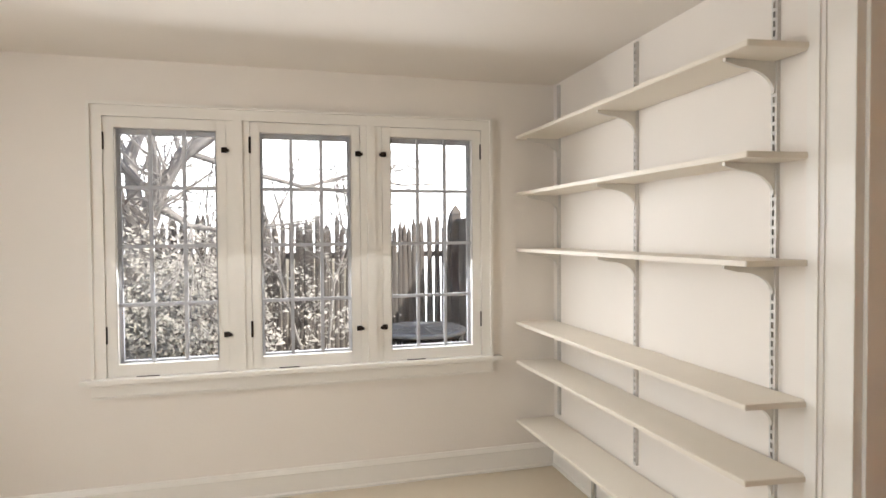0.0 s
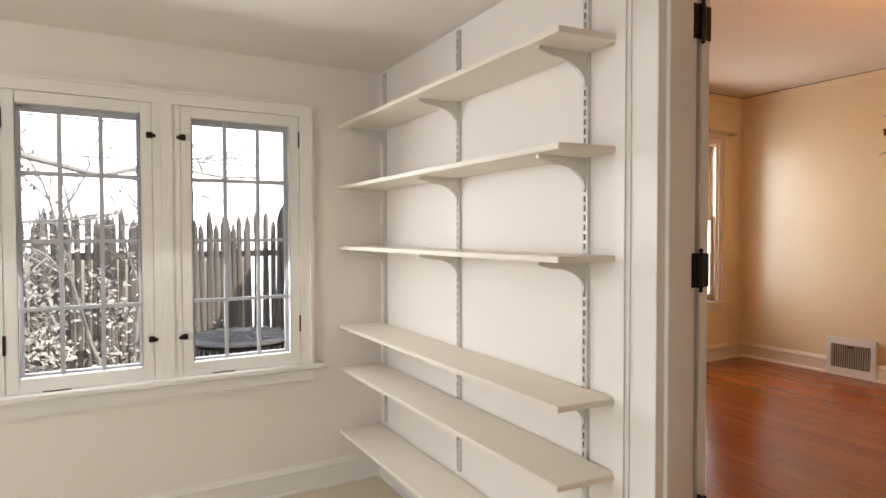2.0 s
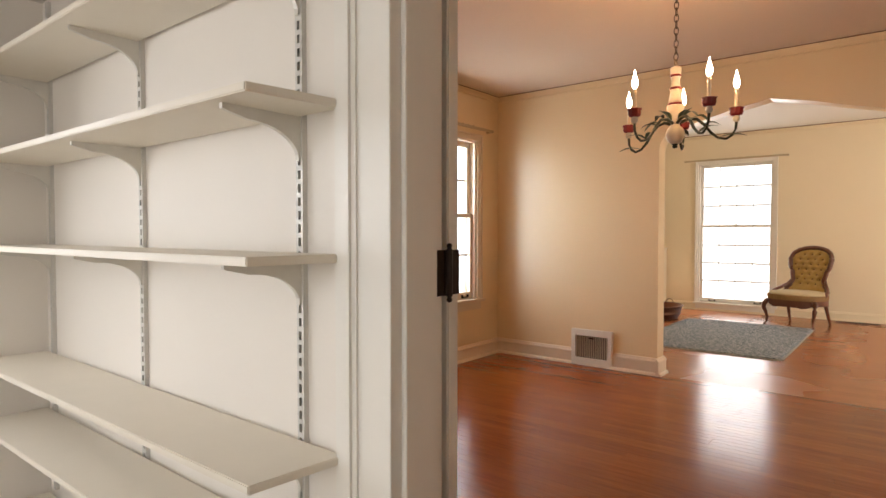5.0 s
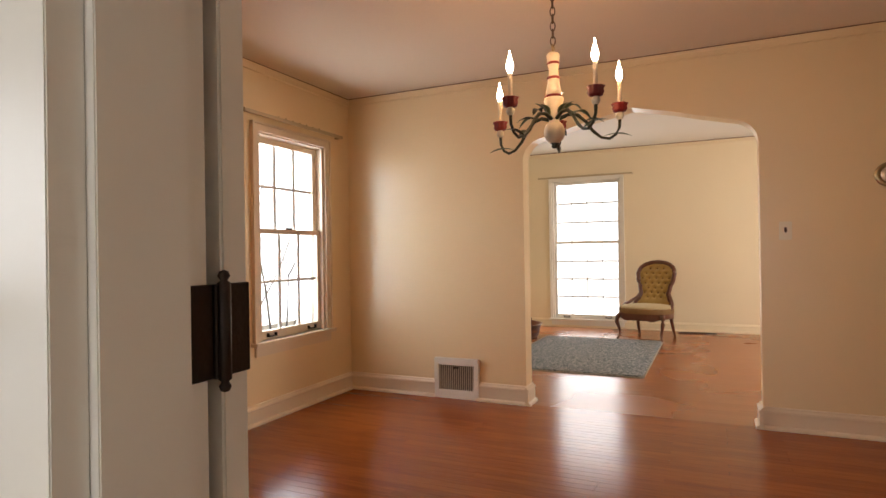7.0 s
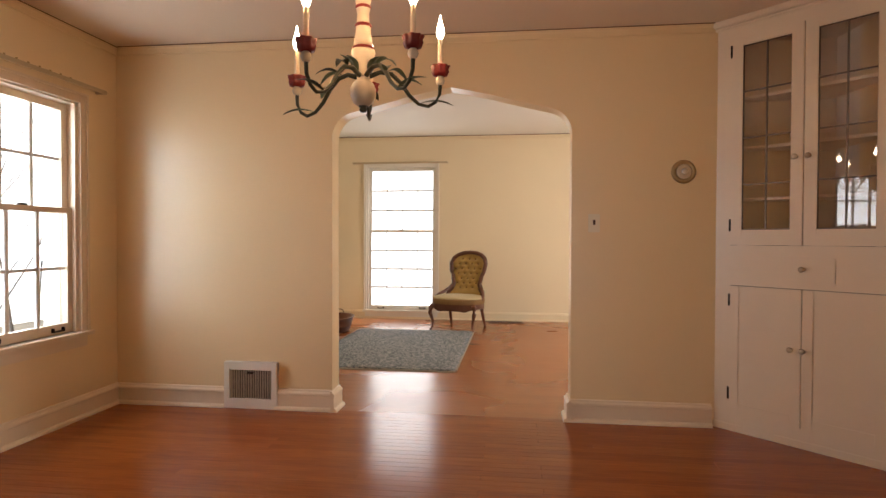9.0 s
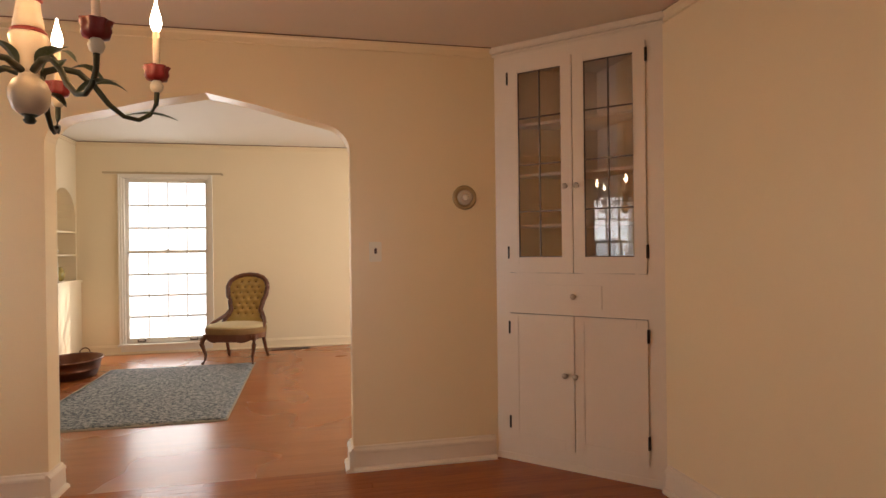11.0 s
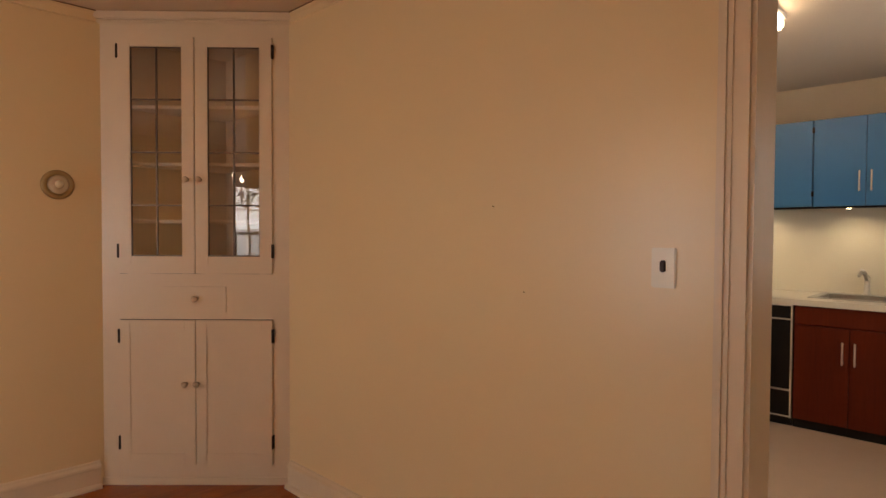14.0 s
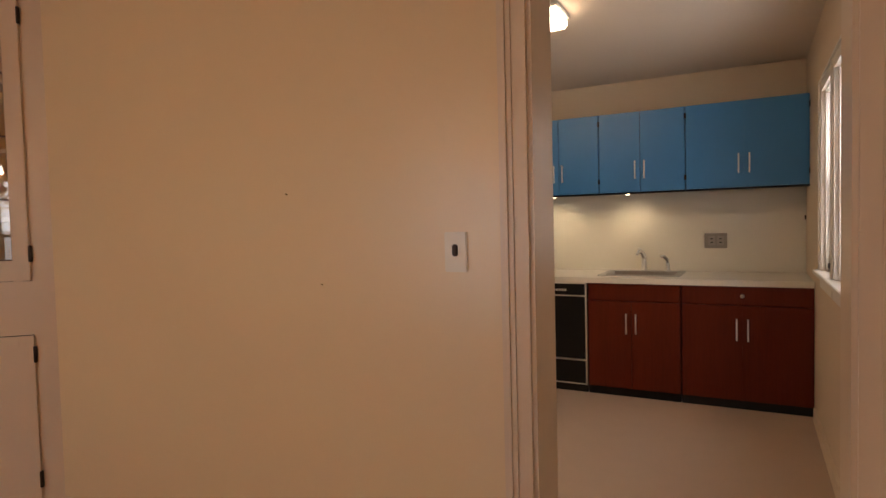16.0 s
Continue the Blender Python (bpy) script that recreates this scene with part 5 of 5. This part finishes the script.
for a, b2, c, d, e1, e2 in ((3.165, 3.675, -3.80, -3.435, 0.74, 0.744), (3.165, 3.169, -3.80, -3.435, 0.744, 0.906), (3.671, 3.675, -3.80, -3.435, 0.744, 0.906), (3.169, 3.671, -3.80, -3.796, 0.744, 0.906), (3.169, 3.671, -3.439, -3.435, 0.744, 0.906)):
    box(bm, a, b2, c, d, e1, e2)
part("bowl", bm, STEEL, sink)
fa = thing("faucet", (3.44, -3.84, 0.912), "chrome single-lever kitchen faucet", "faucet")
bm = bmesh.new()
lathe(bm, [(0.028, 0), (0.028, 0.012), (0.020, 0.018), (0.019, 0.11), (0.022, 0.12), (0.017, 0.145), (0.0, 0.15)], 18, (3.44, -3.84, 0.912))
part("body", bm, CHROME, fa, smooth=True)
bm = bmesh.new()
tube(bm, [(3.44, -3.84, 1.015), (3.45, -3.78, 1.075), (3.46, -3.72, 1.085), (3.465, -3.68, 1.06)], [0.013, 0.012, 0.012, 0.012], 10)
part("spout", bm, CHROME, fa, smooth=True)
bm = bmesh.new()
tube(bm, [(3.44, -3.84, 1.05), (3.455, -3.825, 1.09), (3.475, -3.80, 1.105)], [0.011, 0.008, 0.006], 8)
part("lever", bm, CHROME, fa, smooth=True)
sp = thing("side_sprayer", (3.25, -3.84, 0.912), "chrome side sprayer beside the sink", "sprayer")
bm = bmesh.new()
lathe(bm, [(0.022, 0), (0.022, 0.01), (0.014, 0.016), (0.012, 0.07), (0.0, 0.075)], 14, (3.25, -3.84, 0.912))
part("base", bm, CHROME, sp, smooth=True)
bm = bmesh.new()
tube(bm, [(3.25, -3.84, 0.975), (3.255, -3.83, 1.01), (3.275, -3.80, 1.035), (3.295, -3.775, 1.035)], [0.012, 0.014, 0.015, 0.012], 10)
part("head", bm, CHROME, sp, smooth=True)
slab("backsplash", (2.272, 5.2, KS + 0.0005, KS + 0.006, 0.906, 1.56), SPLASH, "glossy white splash panel behind the counter", "backsplash")
boxpart("counter_upstand", (2.272, 5.2, KS + 0.007, KS + 0.024, 0.906, 0.922), WHITE_TOP, None, 0.003)
tagged(bpy.data.objects["counter_upstand"], "low white upstand along the counter's back", "upstand")

ol = thing("outlet_plate", (2.895, KS + 0.006, 1.158), "brushed steel double outlet plate on the splash panel", "outlet")
boxpart("plate", (2.812, 2.978, KS + 0.006, KS + 0.013, 1.098, 1.218), mat("dull_steel_plate", (0.30, 0.27, 0.24), 0.4, 0.5, grain=0.15, scale=30), ol, 0.002)
for x in (2.835, 2.90):
    boxpart("socket", (x, x + 0.05, KS + 0.013, KS + 0.017, 1.12, 1.195), mat("socket_grey", (0.32, 0.29, 0.26), 0.4, grain=0.1), ol, 0.002)
    for z in (1.14, 1.17):
        boxpart("slot", (x + 0.015, x + 0.034, KS + 0.017, KS + 0.0185, z, z + 0.008), DARK, ol)

UF = -3.60
for x0, x1, mid in ((3.752, 4.42, 4.088), (3.092, 3.748, 3.425), (2.272, 3.088, 2.686)):
    u = thing("wall_cabinet", ((x0 + x1) / 2, KS + 0.16, 1.565), "blue laminate wall cabinet with two doors", "cabinet", "kitchen wall cabinets")
    boxpart("body", (x0, x1, KS + 0.002, UF - 0.019, 1.565, 2.205), BLUE, u)
    for a, b2 in ((x0 + 0.002, mid - 0.0012), (mid + 0.0012, x1 - 0.002)):
        d = boxpart("door", (a, b2, UF - 0.019, UF, 1.568, 2.203), BLUE, u, 0.002)
        bar_handle(d, mid + (-0.035 if a < mid else 0.036), UF, 1.668, 1.815)
        hx = a if a < mid else b2
        for z in (1.66, 2.13):
            boxpart("hinge", (hx - 0.004, hx + 0.004, UF - 0.004, UF + 0.004, z - 0.02, z + 0.02), IRON, d)
    boxpart("light_rail", (x0, x1, UF - 0.03, UF - 0.004, 1.550, 1.5645), BLACK, u)
for x in (3.53, 4.14):
    pk = thing("puck_light", (x, UF - 0.06, 1.55), "small lit puck lamp under the wall cabinet", "lamp", "puck lamps")
    bm = bmesh.new()
    lathe(bm, [(0.030, 0.0145), (0.030, 0.008), (0.026, 0.004), (0.0, 0.004)], 18, (x, UF - 0.045, 1.55))
    part("housing", bm, CHROME, pk, smooth=True)
    bm = bmesh.new()
    lathe(bm, [(0.016, 0.0035), (0.014, -0.003), (0.0, -0.005)], 14, (x, UF - 0.045, 1.55))
    part("lens", bm, mat("puck_lens", (1.0, 0.86, 0.6), 0.3, emit=12), pk, smooth=True)
    d = bpy.data.lights.new("puck_glow", 'SPOT')
    d.energy, d.color, d.spot_size, d.spot_blend, d.shadow_soft_size = 5.0, (1.0, 0.82, 0.54), radians(150), 1.0, 0.03
    o = new("puck_glow", d)
    o.matrix_world = look((x, UF - 0.07, 1.535), (x, UF - 0.20, 0.95))

lf = thing("fluorescent_fixture", (4.12, -1.93, 2.52), "lit fluorescent ceiling fixture with a white diffuser", "ceiling light")
boxpart("housing", (3.55, 4.74, -2.06, -1.81, 2.495, 2.518), mat("fixture_enamel", (0.8, 0.8, 0.78), 0.4, grain=0.03), lf, 0.004)
boxpart("diffuser", (3.56, 4.73, -2.05, -1.82, 2.435, 2.495), mat("lit_diffuser", (1.0, 0.80, 0.56), 0.4, emit=14.0), lf, 0.012)
bm = bmesh.new()
box(bm, 2.274, 2.284, KS + 0.0065, KS + 0.016, 1.312, 1.346)
soften(bm, 0.003, 1)
tagged(part("wall_hook", bm, IRON), "small dark metal hook on the splash panel", "hook")
# small catch screws on the kitchen side wall
for y, z in ((-1.60, 0.83), (-1.60, 0.79)):
    bm = bmesh.new()
    tube(bm, [(2.271, y, z), (2.282, y, z)], 0.006, 8)
    tagged(part("wall_screw", bm, IRON), "dark screw head stuck in the kitchen wall", "screw", "wall screws")


# ---- outside ----
GRASS = mat("winter_ground", (0.30, 0.25, 0.17), 0.95, grain=0.5, scale=5, bump=0.4, bscale=30)
bm = bmesh.new()
g = bmesh.ops.create_grid(bm, x_segments=2, y_segments=2, size=200)
bmesh.ops.translate(bm, verts=bm.verts, vec=(0, 0, -0.45))
tagged(part("ground", bm, GRASS), "bare winter lawn and soil round the house", "ground", kind="structure")
# Boards outside the windows glow white in place of the overbright sky and yard.
GLARE = mat("window_glare", (0.95, 0.97, 1.0), 1.0, emit=2.6)
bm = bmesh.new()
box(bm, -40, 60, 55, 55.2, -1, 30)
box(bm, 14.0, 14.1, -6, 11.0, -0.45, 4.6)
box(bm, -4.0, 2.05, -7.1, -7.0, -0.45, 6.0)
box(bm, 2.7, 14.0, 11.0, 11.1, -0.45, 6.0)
tagged(part("backdrop", bm, GLARE), "glowing white boards that give the overbright view outside the windows", "backdrop", kind="structure")

PALE = mat("weathered_picket", (0.28, 0.25, 0.23), 0.9, grain=0.45, scale=14, bump=0.3, stretch=(6, 6, 0.6))
fence = thing("fence", (0.0, 7.6, -0.45), "weathered grey-brown stockade fence of round pickets", "fence")
rnd = random.Random(11)


def picket_mesh(h):
    bm = bmesh.new()
    r = 0.030
    pts = [(r * math.cos(math.pi * k / 4), r * 0.75 * math.sin(math.pi * k / 4)) for k in range(8)]
    lo = [bm.verts.new((x, y, 0)) for x, y in pts]
    hi = [bm.verts.new((x * 0.94, y, h - 0.10)) for x, y in pts]
    tp = bm.verts.new((0, 0, h))
    for i in range(8):
        bm.faces.new((lo[i], lo[(i + 1) % 8], hi[(i + 1) % 8], hi[i]))
        bm.faces.new((hi[i], hi[(i + 1) % 8], tp))
    bmesh.ops.recalc_face_normals(bm, faces=bm.faces)
    me = bpy.data.meshes.new("picket")
    bm.to_mesh(me)
    bm.free()
    me.materials.append(PALE)
    return me


pms = [picket_mesh(h) for h in (1.78, 1.82, 1.87, 1.92, 1.84)]


def picket(x, y, k):
    o = new("picket", pms[k % 5])
    o.matrix_world = pose(x, y, -0.45, rnd.uniform(-1.5, 1.5), rnd.uniform(-1.2, 1.2), rnd.uniform(-14, 14))
    o.parent = fence
    o.matrix_parent_inverse = fence.matrix_world.inverted()


x = -3.6
while x < 3.0:
    picket(x, 7.6 + rnd.uniform(-0.012, 0.012), rnd.randrange(5))
    x += rnd.choice((0.044, 0.046, 0.048, 0.060, 0.050))
for z in (0.0, 0.95):
    boxpart("rail", (-3.7, 3.0, 7.645, 7.70, z, z + 0.07), PALE, fence, 0.004)
# the return of solid boards beside the house
panel = thing("fence", (2.5, 6.6, -0.45), "weathered solid board fence panel with a capped post", "fence")
y = 5.55
while y < 7.5:
    boxpart("board", (2.50, 2.525, y, y + 0.135, -0.45, 1.40 + rnd.uniform(-0.01, 0.01)), PALE, panel)
    y += 0.14
boxpart("rail", (2.46, 2.50, 5.5, 7.55, 1.36, 1.40), PALE, panel, 0.004)
bm = bmesh.new()
box(bm, 2.42, 2.53, 7.50, 7.60, -0.45, 1.46)
pv = [bm.verts.new(p) for p in ((2.41, 7.49, 1.46), (2.54, 7.49, 1.46), (2.54, 7.61, 1.46), (2.41, 7.61, 1.46))]
tp = bm.verts.new((2.475, 7.55, 1.58))
bm.faces.new(pv)
for i in range(4):
    bm.faces.new((pv[i], pv[(i + 1) % 4], tp))
part("post", bm, PALE, panel)

# air conditioner
ACG = mat("ac_grey_enamel", (0.42, 0.43, 0.44), 0.45, 0.2, grain=0.2, scale=10)
ACX, ACY = 1.65, 5.75
ac = thing("air_conditioner", (ACX, ACY, -0.45), "round-topped grey outdoor air conditioner unit", "air conditioner")
bm = bmesh.new()
lathe(bm, [(0.33, -0.45), (0.33, 0.34), (0.30, 0.345), (0.0, 0.34)], 40, (ACX, ACY, 0))
part("casing", bm, mat("ac_dark_fins", (0.06, 0.065, 0.07), 0.6, 0.3, grain=0.2), ac)
bm = bmesh.new()
lathe(bm, [(0.378, 0.372), (0.392, 0.378), (0.394, 0.392), (0.382, 0.402), (0.362, 0.404), (0.352, 0.398), (0.350, 0.374)], 48, (ACX, ACY, 0))
part("top_ring", bm, ACG, ac, smooth=True)
for k in range(6):
    bm = bmesh.new()
    r = 0.05 + k * 0.055
    tube(bm, [(ACX + r * math.cos(a), ACY + r * math.sin(a), 0.412) for a in [2 * math.pi * i / 32 for i in range(33)]], 0.0055, 5)
    part("guard_ring", bm, ACG, ac)
for k in range(8):
    a = math.pi * k / 8
    bm = bmesh.new()
    tube(bm, [(ACX - 0.345 * math.cos(a), ACY - 0.345 * math.sin(a), 0.42), (ACX, ACY, 0.43), (ACX + 0.345 * math.cos(a), ACY + 0.345 * math.sin(a), 0.42)], 0.006, 5)
    part("guard_spoke", bm, ACG, ac)
bm = bmesh.new()
lathe(bm, [(0.075, 0.43), (0.07, 0.445), (0.0, 0.448)], 20, (ACX, ACY, 0))
part("hub", bm, ACG, ac, smooth=True)
for k in range(36):
    a = 2 * math.pi * k / 36
    bm = bmesh.new()
    tube(bm, [(ACX + 0.355 * math.cos(a), ACY + 0.355 * math.sin(a), -0.44), (ACX + 0.355 * math.cos(a), ACY + 0.355 * math.sin(a), 0.34)], 0.006, 5)
    part("side_bar", bm, ACG, ac)

# bare trees
BARK = mat("pale_bark", (0.58, 0.55, 0.53), 0.9, grain=0.5, scale=12, bump=0.5, bscale=30)


def tree(name, base, limbs, seed, label, depth=3, bark=BARK, thin=0.012):
    """A leafless tree: given limbs, each forking into thinner branches and twigs."""
    t = thing(name, base, label, "tree")
    rnd = random.Random(seed)
    bt, bc = bmesh.new(), bmesh.new()

    def grow(p, d, r, ln, lev):
        pts, rad = [p], [r]
        for k in range(5):
            d = (d + Vector((rnd.uniform(-1, 1), rnd.uniform(-1, 1), rnd.uniform(-0.7, 0.8))) * 0.22).normalized()
            pts.append(pts[-1] + d * ln / 5)
            rad.append(r * (1 - 0.13 * (k + 1)))
        tube(bc, pts, rad, 6 if lev > 1 else 4)
        if lev:
            for k in range(1, 6):
                for _ in range(2 if lev > 1 else 1):
                    nd = (d + Vector((rnd.uniform(-1, 1), rnd.uniform(-1, 1), rnd.uniform(-0.6, 0.7))) * 0.95).normalized()
                    grow(pts[k], nd, rad[k] * 0.62, ln * rnd.uniform(0.45, 0.7), lev - 1)
    for pts, rad in limbs:
        pts = [Vector(q) for q in pts]
        tube(bt, pts, rad, 12)
        for k in range(2, len(pts)):
            for _ in range(2):
                d = ((pts[k] - pts[k - 1]).normalized() + Vector((rnd.uniform(-1, 1), rnd.uniform(-1, 0.4), rnd.uniform(-0.4, 0.6)))).normalized()
                grow(pts[k], d, max(thin, rad[k] * 0.42), 1.0, depth - 1)
    part("trunk", bt, bark, t, smooth=True)
    part("crown", bc, bark, t, "bare tangled twigs")
    return t


tree("tree", (-0.86, 6.4, -0.45), [
    ([(-0.86, 6.4, -0.45), (-0.83, 6.4, 0.2), (-0.78, 6.4, 0.82), (-0.71, 6.4, 1.16), (-0.58, 6.4, 1.56), (-0.37, 6.4, 1.92), (-0.05, 6.4, 2.16), (0.5, 6.45, 2.45), (1.1, 6.5, 2.7)], [0.13, 0.115, 0.105, 0.10, 0.085, 0.065, 0.05, 0.035, 0.02]),
    ([(-0.70, 6.4, 1.10), (-0.74, 6.4, 1.5), (-0.78, 6.4, 1.9), (-0.62, 6.4, 2.3), (-0.55, 6.4, 2.9)], [0.07, 0.065, 0.055, 0.04, 0.02]),
    ([(-0.60, 6.4, 1.50), (-0.45, 6.35, 1.42), (-0.28, 6.3, 1.30), (-0.10, 6.25, 1.28), (0.12, 6.2, 1.20)], [0.045, 0.035, 0.028, 0.02, 0.012]),
    ([(-0.30, 6.4, 1.95), (0.2, 6.5, 1.80), (0.7, 6.6, 1.68), (1.1, 6.6, 1.80), (1.5, 6.7, 1.75)], [0.03, 0.025, 0.02, 0.015, 0.01])], 5, "leafless yard tree with a pale leaning trunk", 3)
tree("shrub", (7.30, 6.3, -0.45), [
    ([(7.20, 6.3, -0.45), (7.15, 6.3, 0.2), (7.00, 6.25, 0.8), (6.90, 6.3, 1.4)], [0.017, 0.015, 0.012, 0.008]),
    ([(7.30, 6.3, -0.45), (7.50, 6.3, 0.2), (7.80, 6.3, 0.8), (8.10, 6.35, 1.3)], [0.017, 0.015, 0.012, 0.008]),
    ([(7.40, 6.4, -0.45), (7.60, 6.45, 0.3), (7.70, 6.5, 0.9), (8.40, 6.5, 1.7)], [0.017, 0.015, 0.012, 0.008])], 9, "leafless tangled shrub outside the window", 3, mat("dark_bark", (0.40, 0.37, 0.35), 0.9, grain=0.4, scale=12), 0.006)
tree("shrub", (7.9, 7.6, -0.45), [
    ([(7.7, 7.6, -0.45), (7.6, 7.6, 0.4), (7.3, 7.6, 1.2), (7.1, 7.6, 2.0)], [0.017, 0.015, 0.012, 0.008]),
    ([(8.0, 7.6, -0.45), (8.3, 7.6, 0.3), (8.8, 7.6, 0.9), (9.2, 7.6, 1.6)], [0.017, 0.015, 0.012, 0.008]),
    ([(8.0, 7.7, -0.45), (8.0, 7.7, 0.5), (8.2, 7.7, 1.3), (8.6, 7.7, 2.2)], [0.017, 0.015, 0.012, 0.008])], 23, "tall pale leafless shrub at the yard's edge", 3, BARK, 0.006)
mid_shrub = tree("shrub", (0.9, 7.15, -0.45), [
    ([(0.9, 7.15, -0.45), (0.95, 7.1, 0.2), (1.0, 7.1, 0.7), (1.15, 7.05, 1.15)], [0.02, 0.018, 0.014, 0.01]),
    ([(0.8, 7.15, -0.45), (0.6, 7.1, 0.2), (0.45, 7.1, 0.8), (0.35, 7.1, 1.3)], [0.02, 0.018, 0.014, 0.01])], 14, "pale tangled shrub with glare-pale leaves before the fence")
low_shrub = tree("shrub", (-0.45, 7.1, -0.45), [
    ([(-0.45, 7.1, -0.45), (-0.4, 7.1, 0.2), (-0.3, 7.05, 0.7), (-0.2, 7.05, 1.2)], [0.02, 0.018, 0.014, 0.01]),
    ([(-0.5, 7.1, -0.45), (-0.75, 7.1, 0.2), (-0.95, 7.1, 0.8), (-1.0, 7.1, 1.3)], [0.02, 0.018, 0.014, 0.01])], 17, "pale tangled shrub with glare-pale leaves before the fence")
# Leaf colour is near white to carry the washed-out glare.
GLARE_LEAF = mat("glare_pale_leaf", (0.80, 0.77, 0.72), 0.8, grain=0.35, scale=9)


def glare_leaves(parent, middle, spread, count, seed):
    """Small folded leaves in clumps on a shrub, coloured pale for sun glare."""
    rnd = random.Random(seed)
    to_sun = Vector((0.44, -0.59, 0.68)).to_track_quat("Z", "Y").to_matrix().to_4x4()
    bm = bmesh.new()
    clumps = [Vector([middle[i] + rnd.gauss(0, spread[i]) for i in range(3)]) for _ in range(count // 14)]
    for _ in range(count):
        c = rnd.choice(clumps) + Vector((rnd.gauss(0, 0.07), rnd.gauss(0, 0.06), rnd.gauss(0, 0.08)))
        if c.z < -0.4 or c.y > 7.5:
            continue
        s = rnd.uniform(0.018, 0.038)
        m = Matrix.Translation(c) @ to_sun @ pose(0, 0, 0, rnd.gauss(0, 32), rnd.gauss(0, 32), rnd.uniform(0, 360))
        v = [bm.verts.new(m @ Vector(p)) for p in ((-s, 0, 0), (0, -s * 0.5, s * 0.15), (s, 0, 0), (0, s * 0.5, s * 0.15))]
        bm.faces.new((v[0], v[1], v[2]))
        bm.faces.new((v[0], v[2], v[3]))
    part("leaves", bm, GLARE_LEAF, parent, "pale leaves with the sun's glare put into their colour")


glare_leaves(low_shrub, (-0.75, 7.0, 0.45), (0.55, 0.16, 0.5), 6500, 3)
# This clump is added to wash out the foot of the trunk.
glare_leaves(low_shrub, (-0.85, 6.15, 0.45), (0.38, 0.10, 0.38), 5200, 6)
glare_leaves(mid_shrub, (0.7, 7.1, 0.25), (0.4, 0.12, 0.5), 800, 4)
for z, dz in ((2.12, 0.04), (2.32, 0.03), (1.82, 0.03)):
    bm = bmesh.new()
    tube(bm, [(-8 + 2 * k, 12.0, z + 1.0 * (z - 1.2) + dz * ((k - 5) ** 2) / 25) for k in range(11)], 0.010, 5)
    tagged(part("utility_wire", bm, IRON), "thin dark overhead utility wire", "wire", "overhead wires")


# ---- strip board floor ----
floor = slab("floor_dining", (2.30, LX, -1.0, 4.515, -0.05, -0.010), DARK, "red-brown varnished strip board floor", "floor")
BW = 0.0572


def board_mesh(ln):
    bm = bmesh.new()
    g = 0.0
    v = [bm.verts.new(p) for p in ((g, g, -0.0012), (BW - g, g, -0.0012), (BW - g, ln - g, -0.0012), (g, ln - g, -0.0012))]
    e = 0.0009
    t = [bm.verts.new(p) for p in ((e, e, 0.0), (BW - e, e, 0.0), (BW - e, ln - e, 0.0), (e, ln - e, 0.0))]
    for i in range(4):
        bm.faces.new((v[i], v[(i + 1) % 4], t[(i + 1) % 4], t[i]))
    bm.faces.new(t)
    bmesh.ops.recalc_face_normals(bm, faces=bm.faces)
    me = bpy.data.meshes.new("board")
    bm.to_mesh(me)
    bm.free()
    me.materials.append(BOARD)
    return me


def lengths(rnd, y0, y1, choices):
    y = y0
    while y < y1 - 1e-6:
        ln = min(rnd.choice(choices), y1 - y)
        if y1 - y - ln < 0.25:
            ln = y1 - y
        yield y, round(ln, 4)
        y += ln


rnd = random.Random(21)
cache = {}
x = 2.30
while x < 6.10:
    for y, ln in lengths(rnd, -0.22, 4.515, (0.9, 1.2, 1.5, 1.8, 2.1)):
        if ln not in cache:
            cache[ln] = board_mesh(ln)
        o = new("board", cache[ln])
        o.location = (x, y, 0)
        o.rotation_euler = (0, radians(rnd.uniform(-0.10, 0.10)), 0)
        o.parent = floor
    x += BW
verts, faces = [], []
while x < LX - 0.01:
    for y, ln in lengths(rnd, -1.0 if x > 6.27 else 1.36, 4.40 if x > 6.27 else 2.93, (0.8, 1.1, 1.4, 1.7)):
        k = len(verts)
        e = 0.0009
        verts += [(x + e, y + e, 0), (x + BW - e, y + e, 0), (x + BW - e, y + ln - e, 0), (x + e, y + ln - e, 0), (x, y, -0.0002), (x + BW, y, -0.0002), (x + BW, y + ln, -0.0002), (x, y + ln, -0.0002)]
        faces += [(k, k + 1, k + 2, k + 3)] + [(k + 4 + i, k + 4 + (i + 1) % 4, k + (i + 1) % 4, k + i) for i in range(4)]
    x += BW
me = bpy.data.meshes.new("living_boards")
me.from_pydata(verts, [], faces)
me.materials.append(LBOARD)
lb = new("living_boards", me)
lb.parent = floor
lb["kind"] = "stuff"
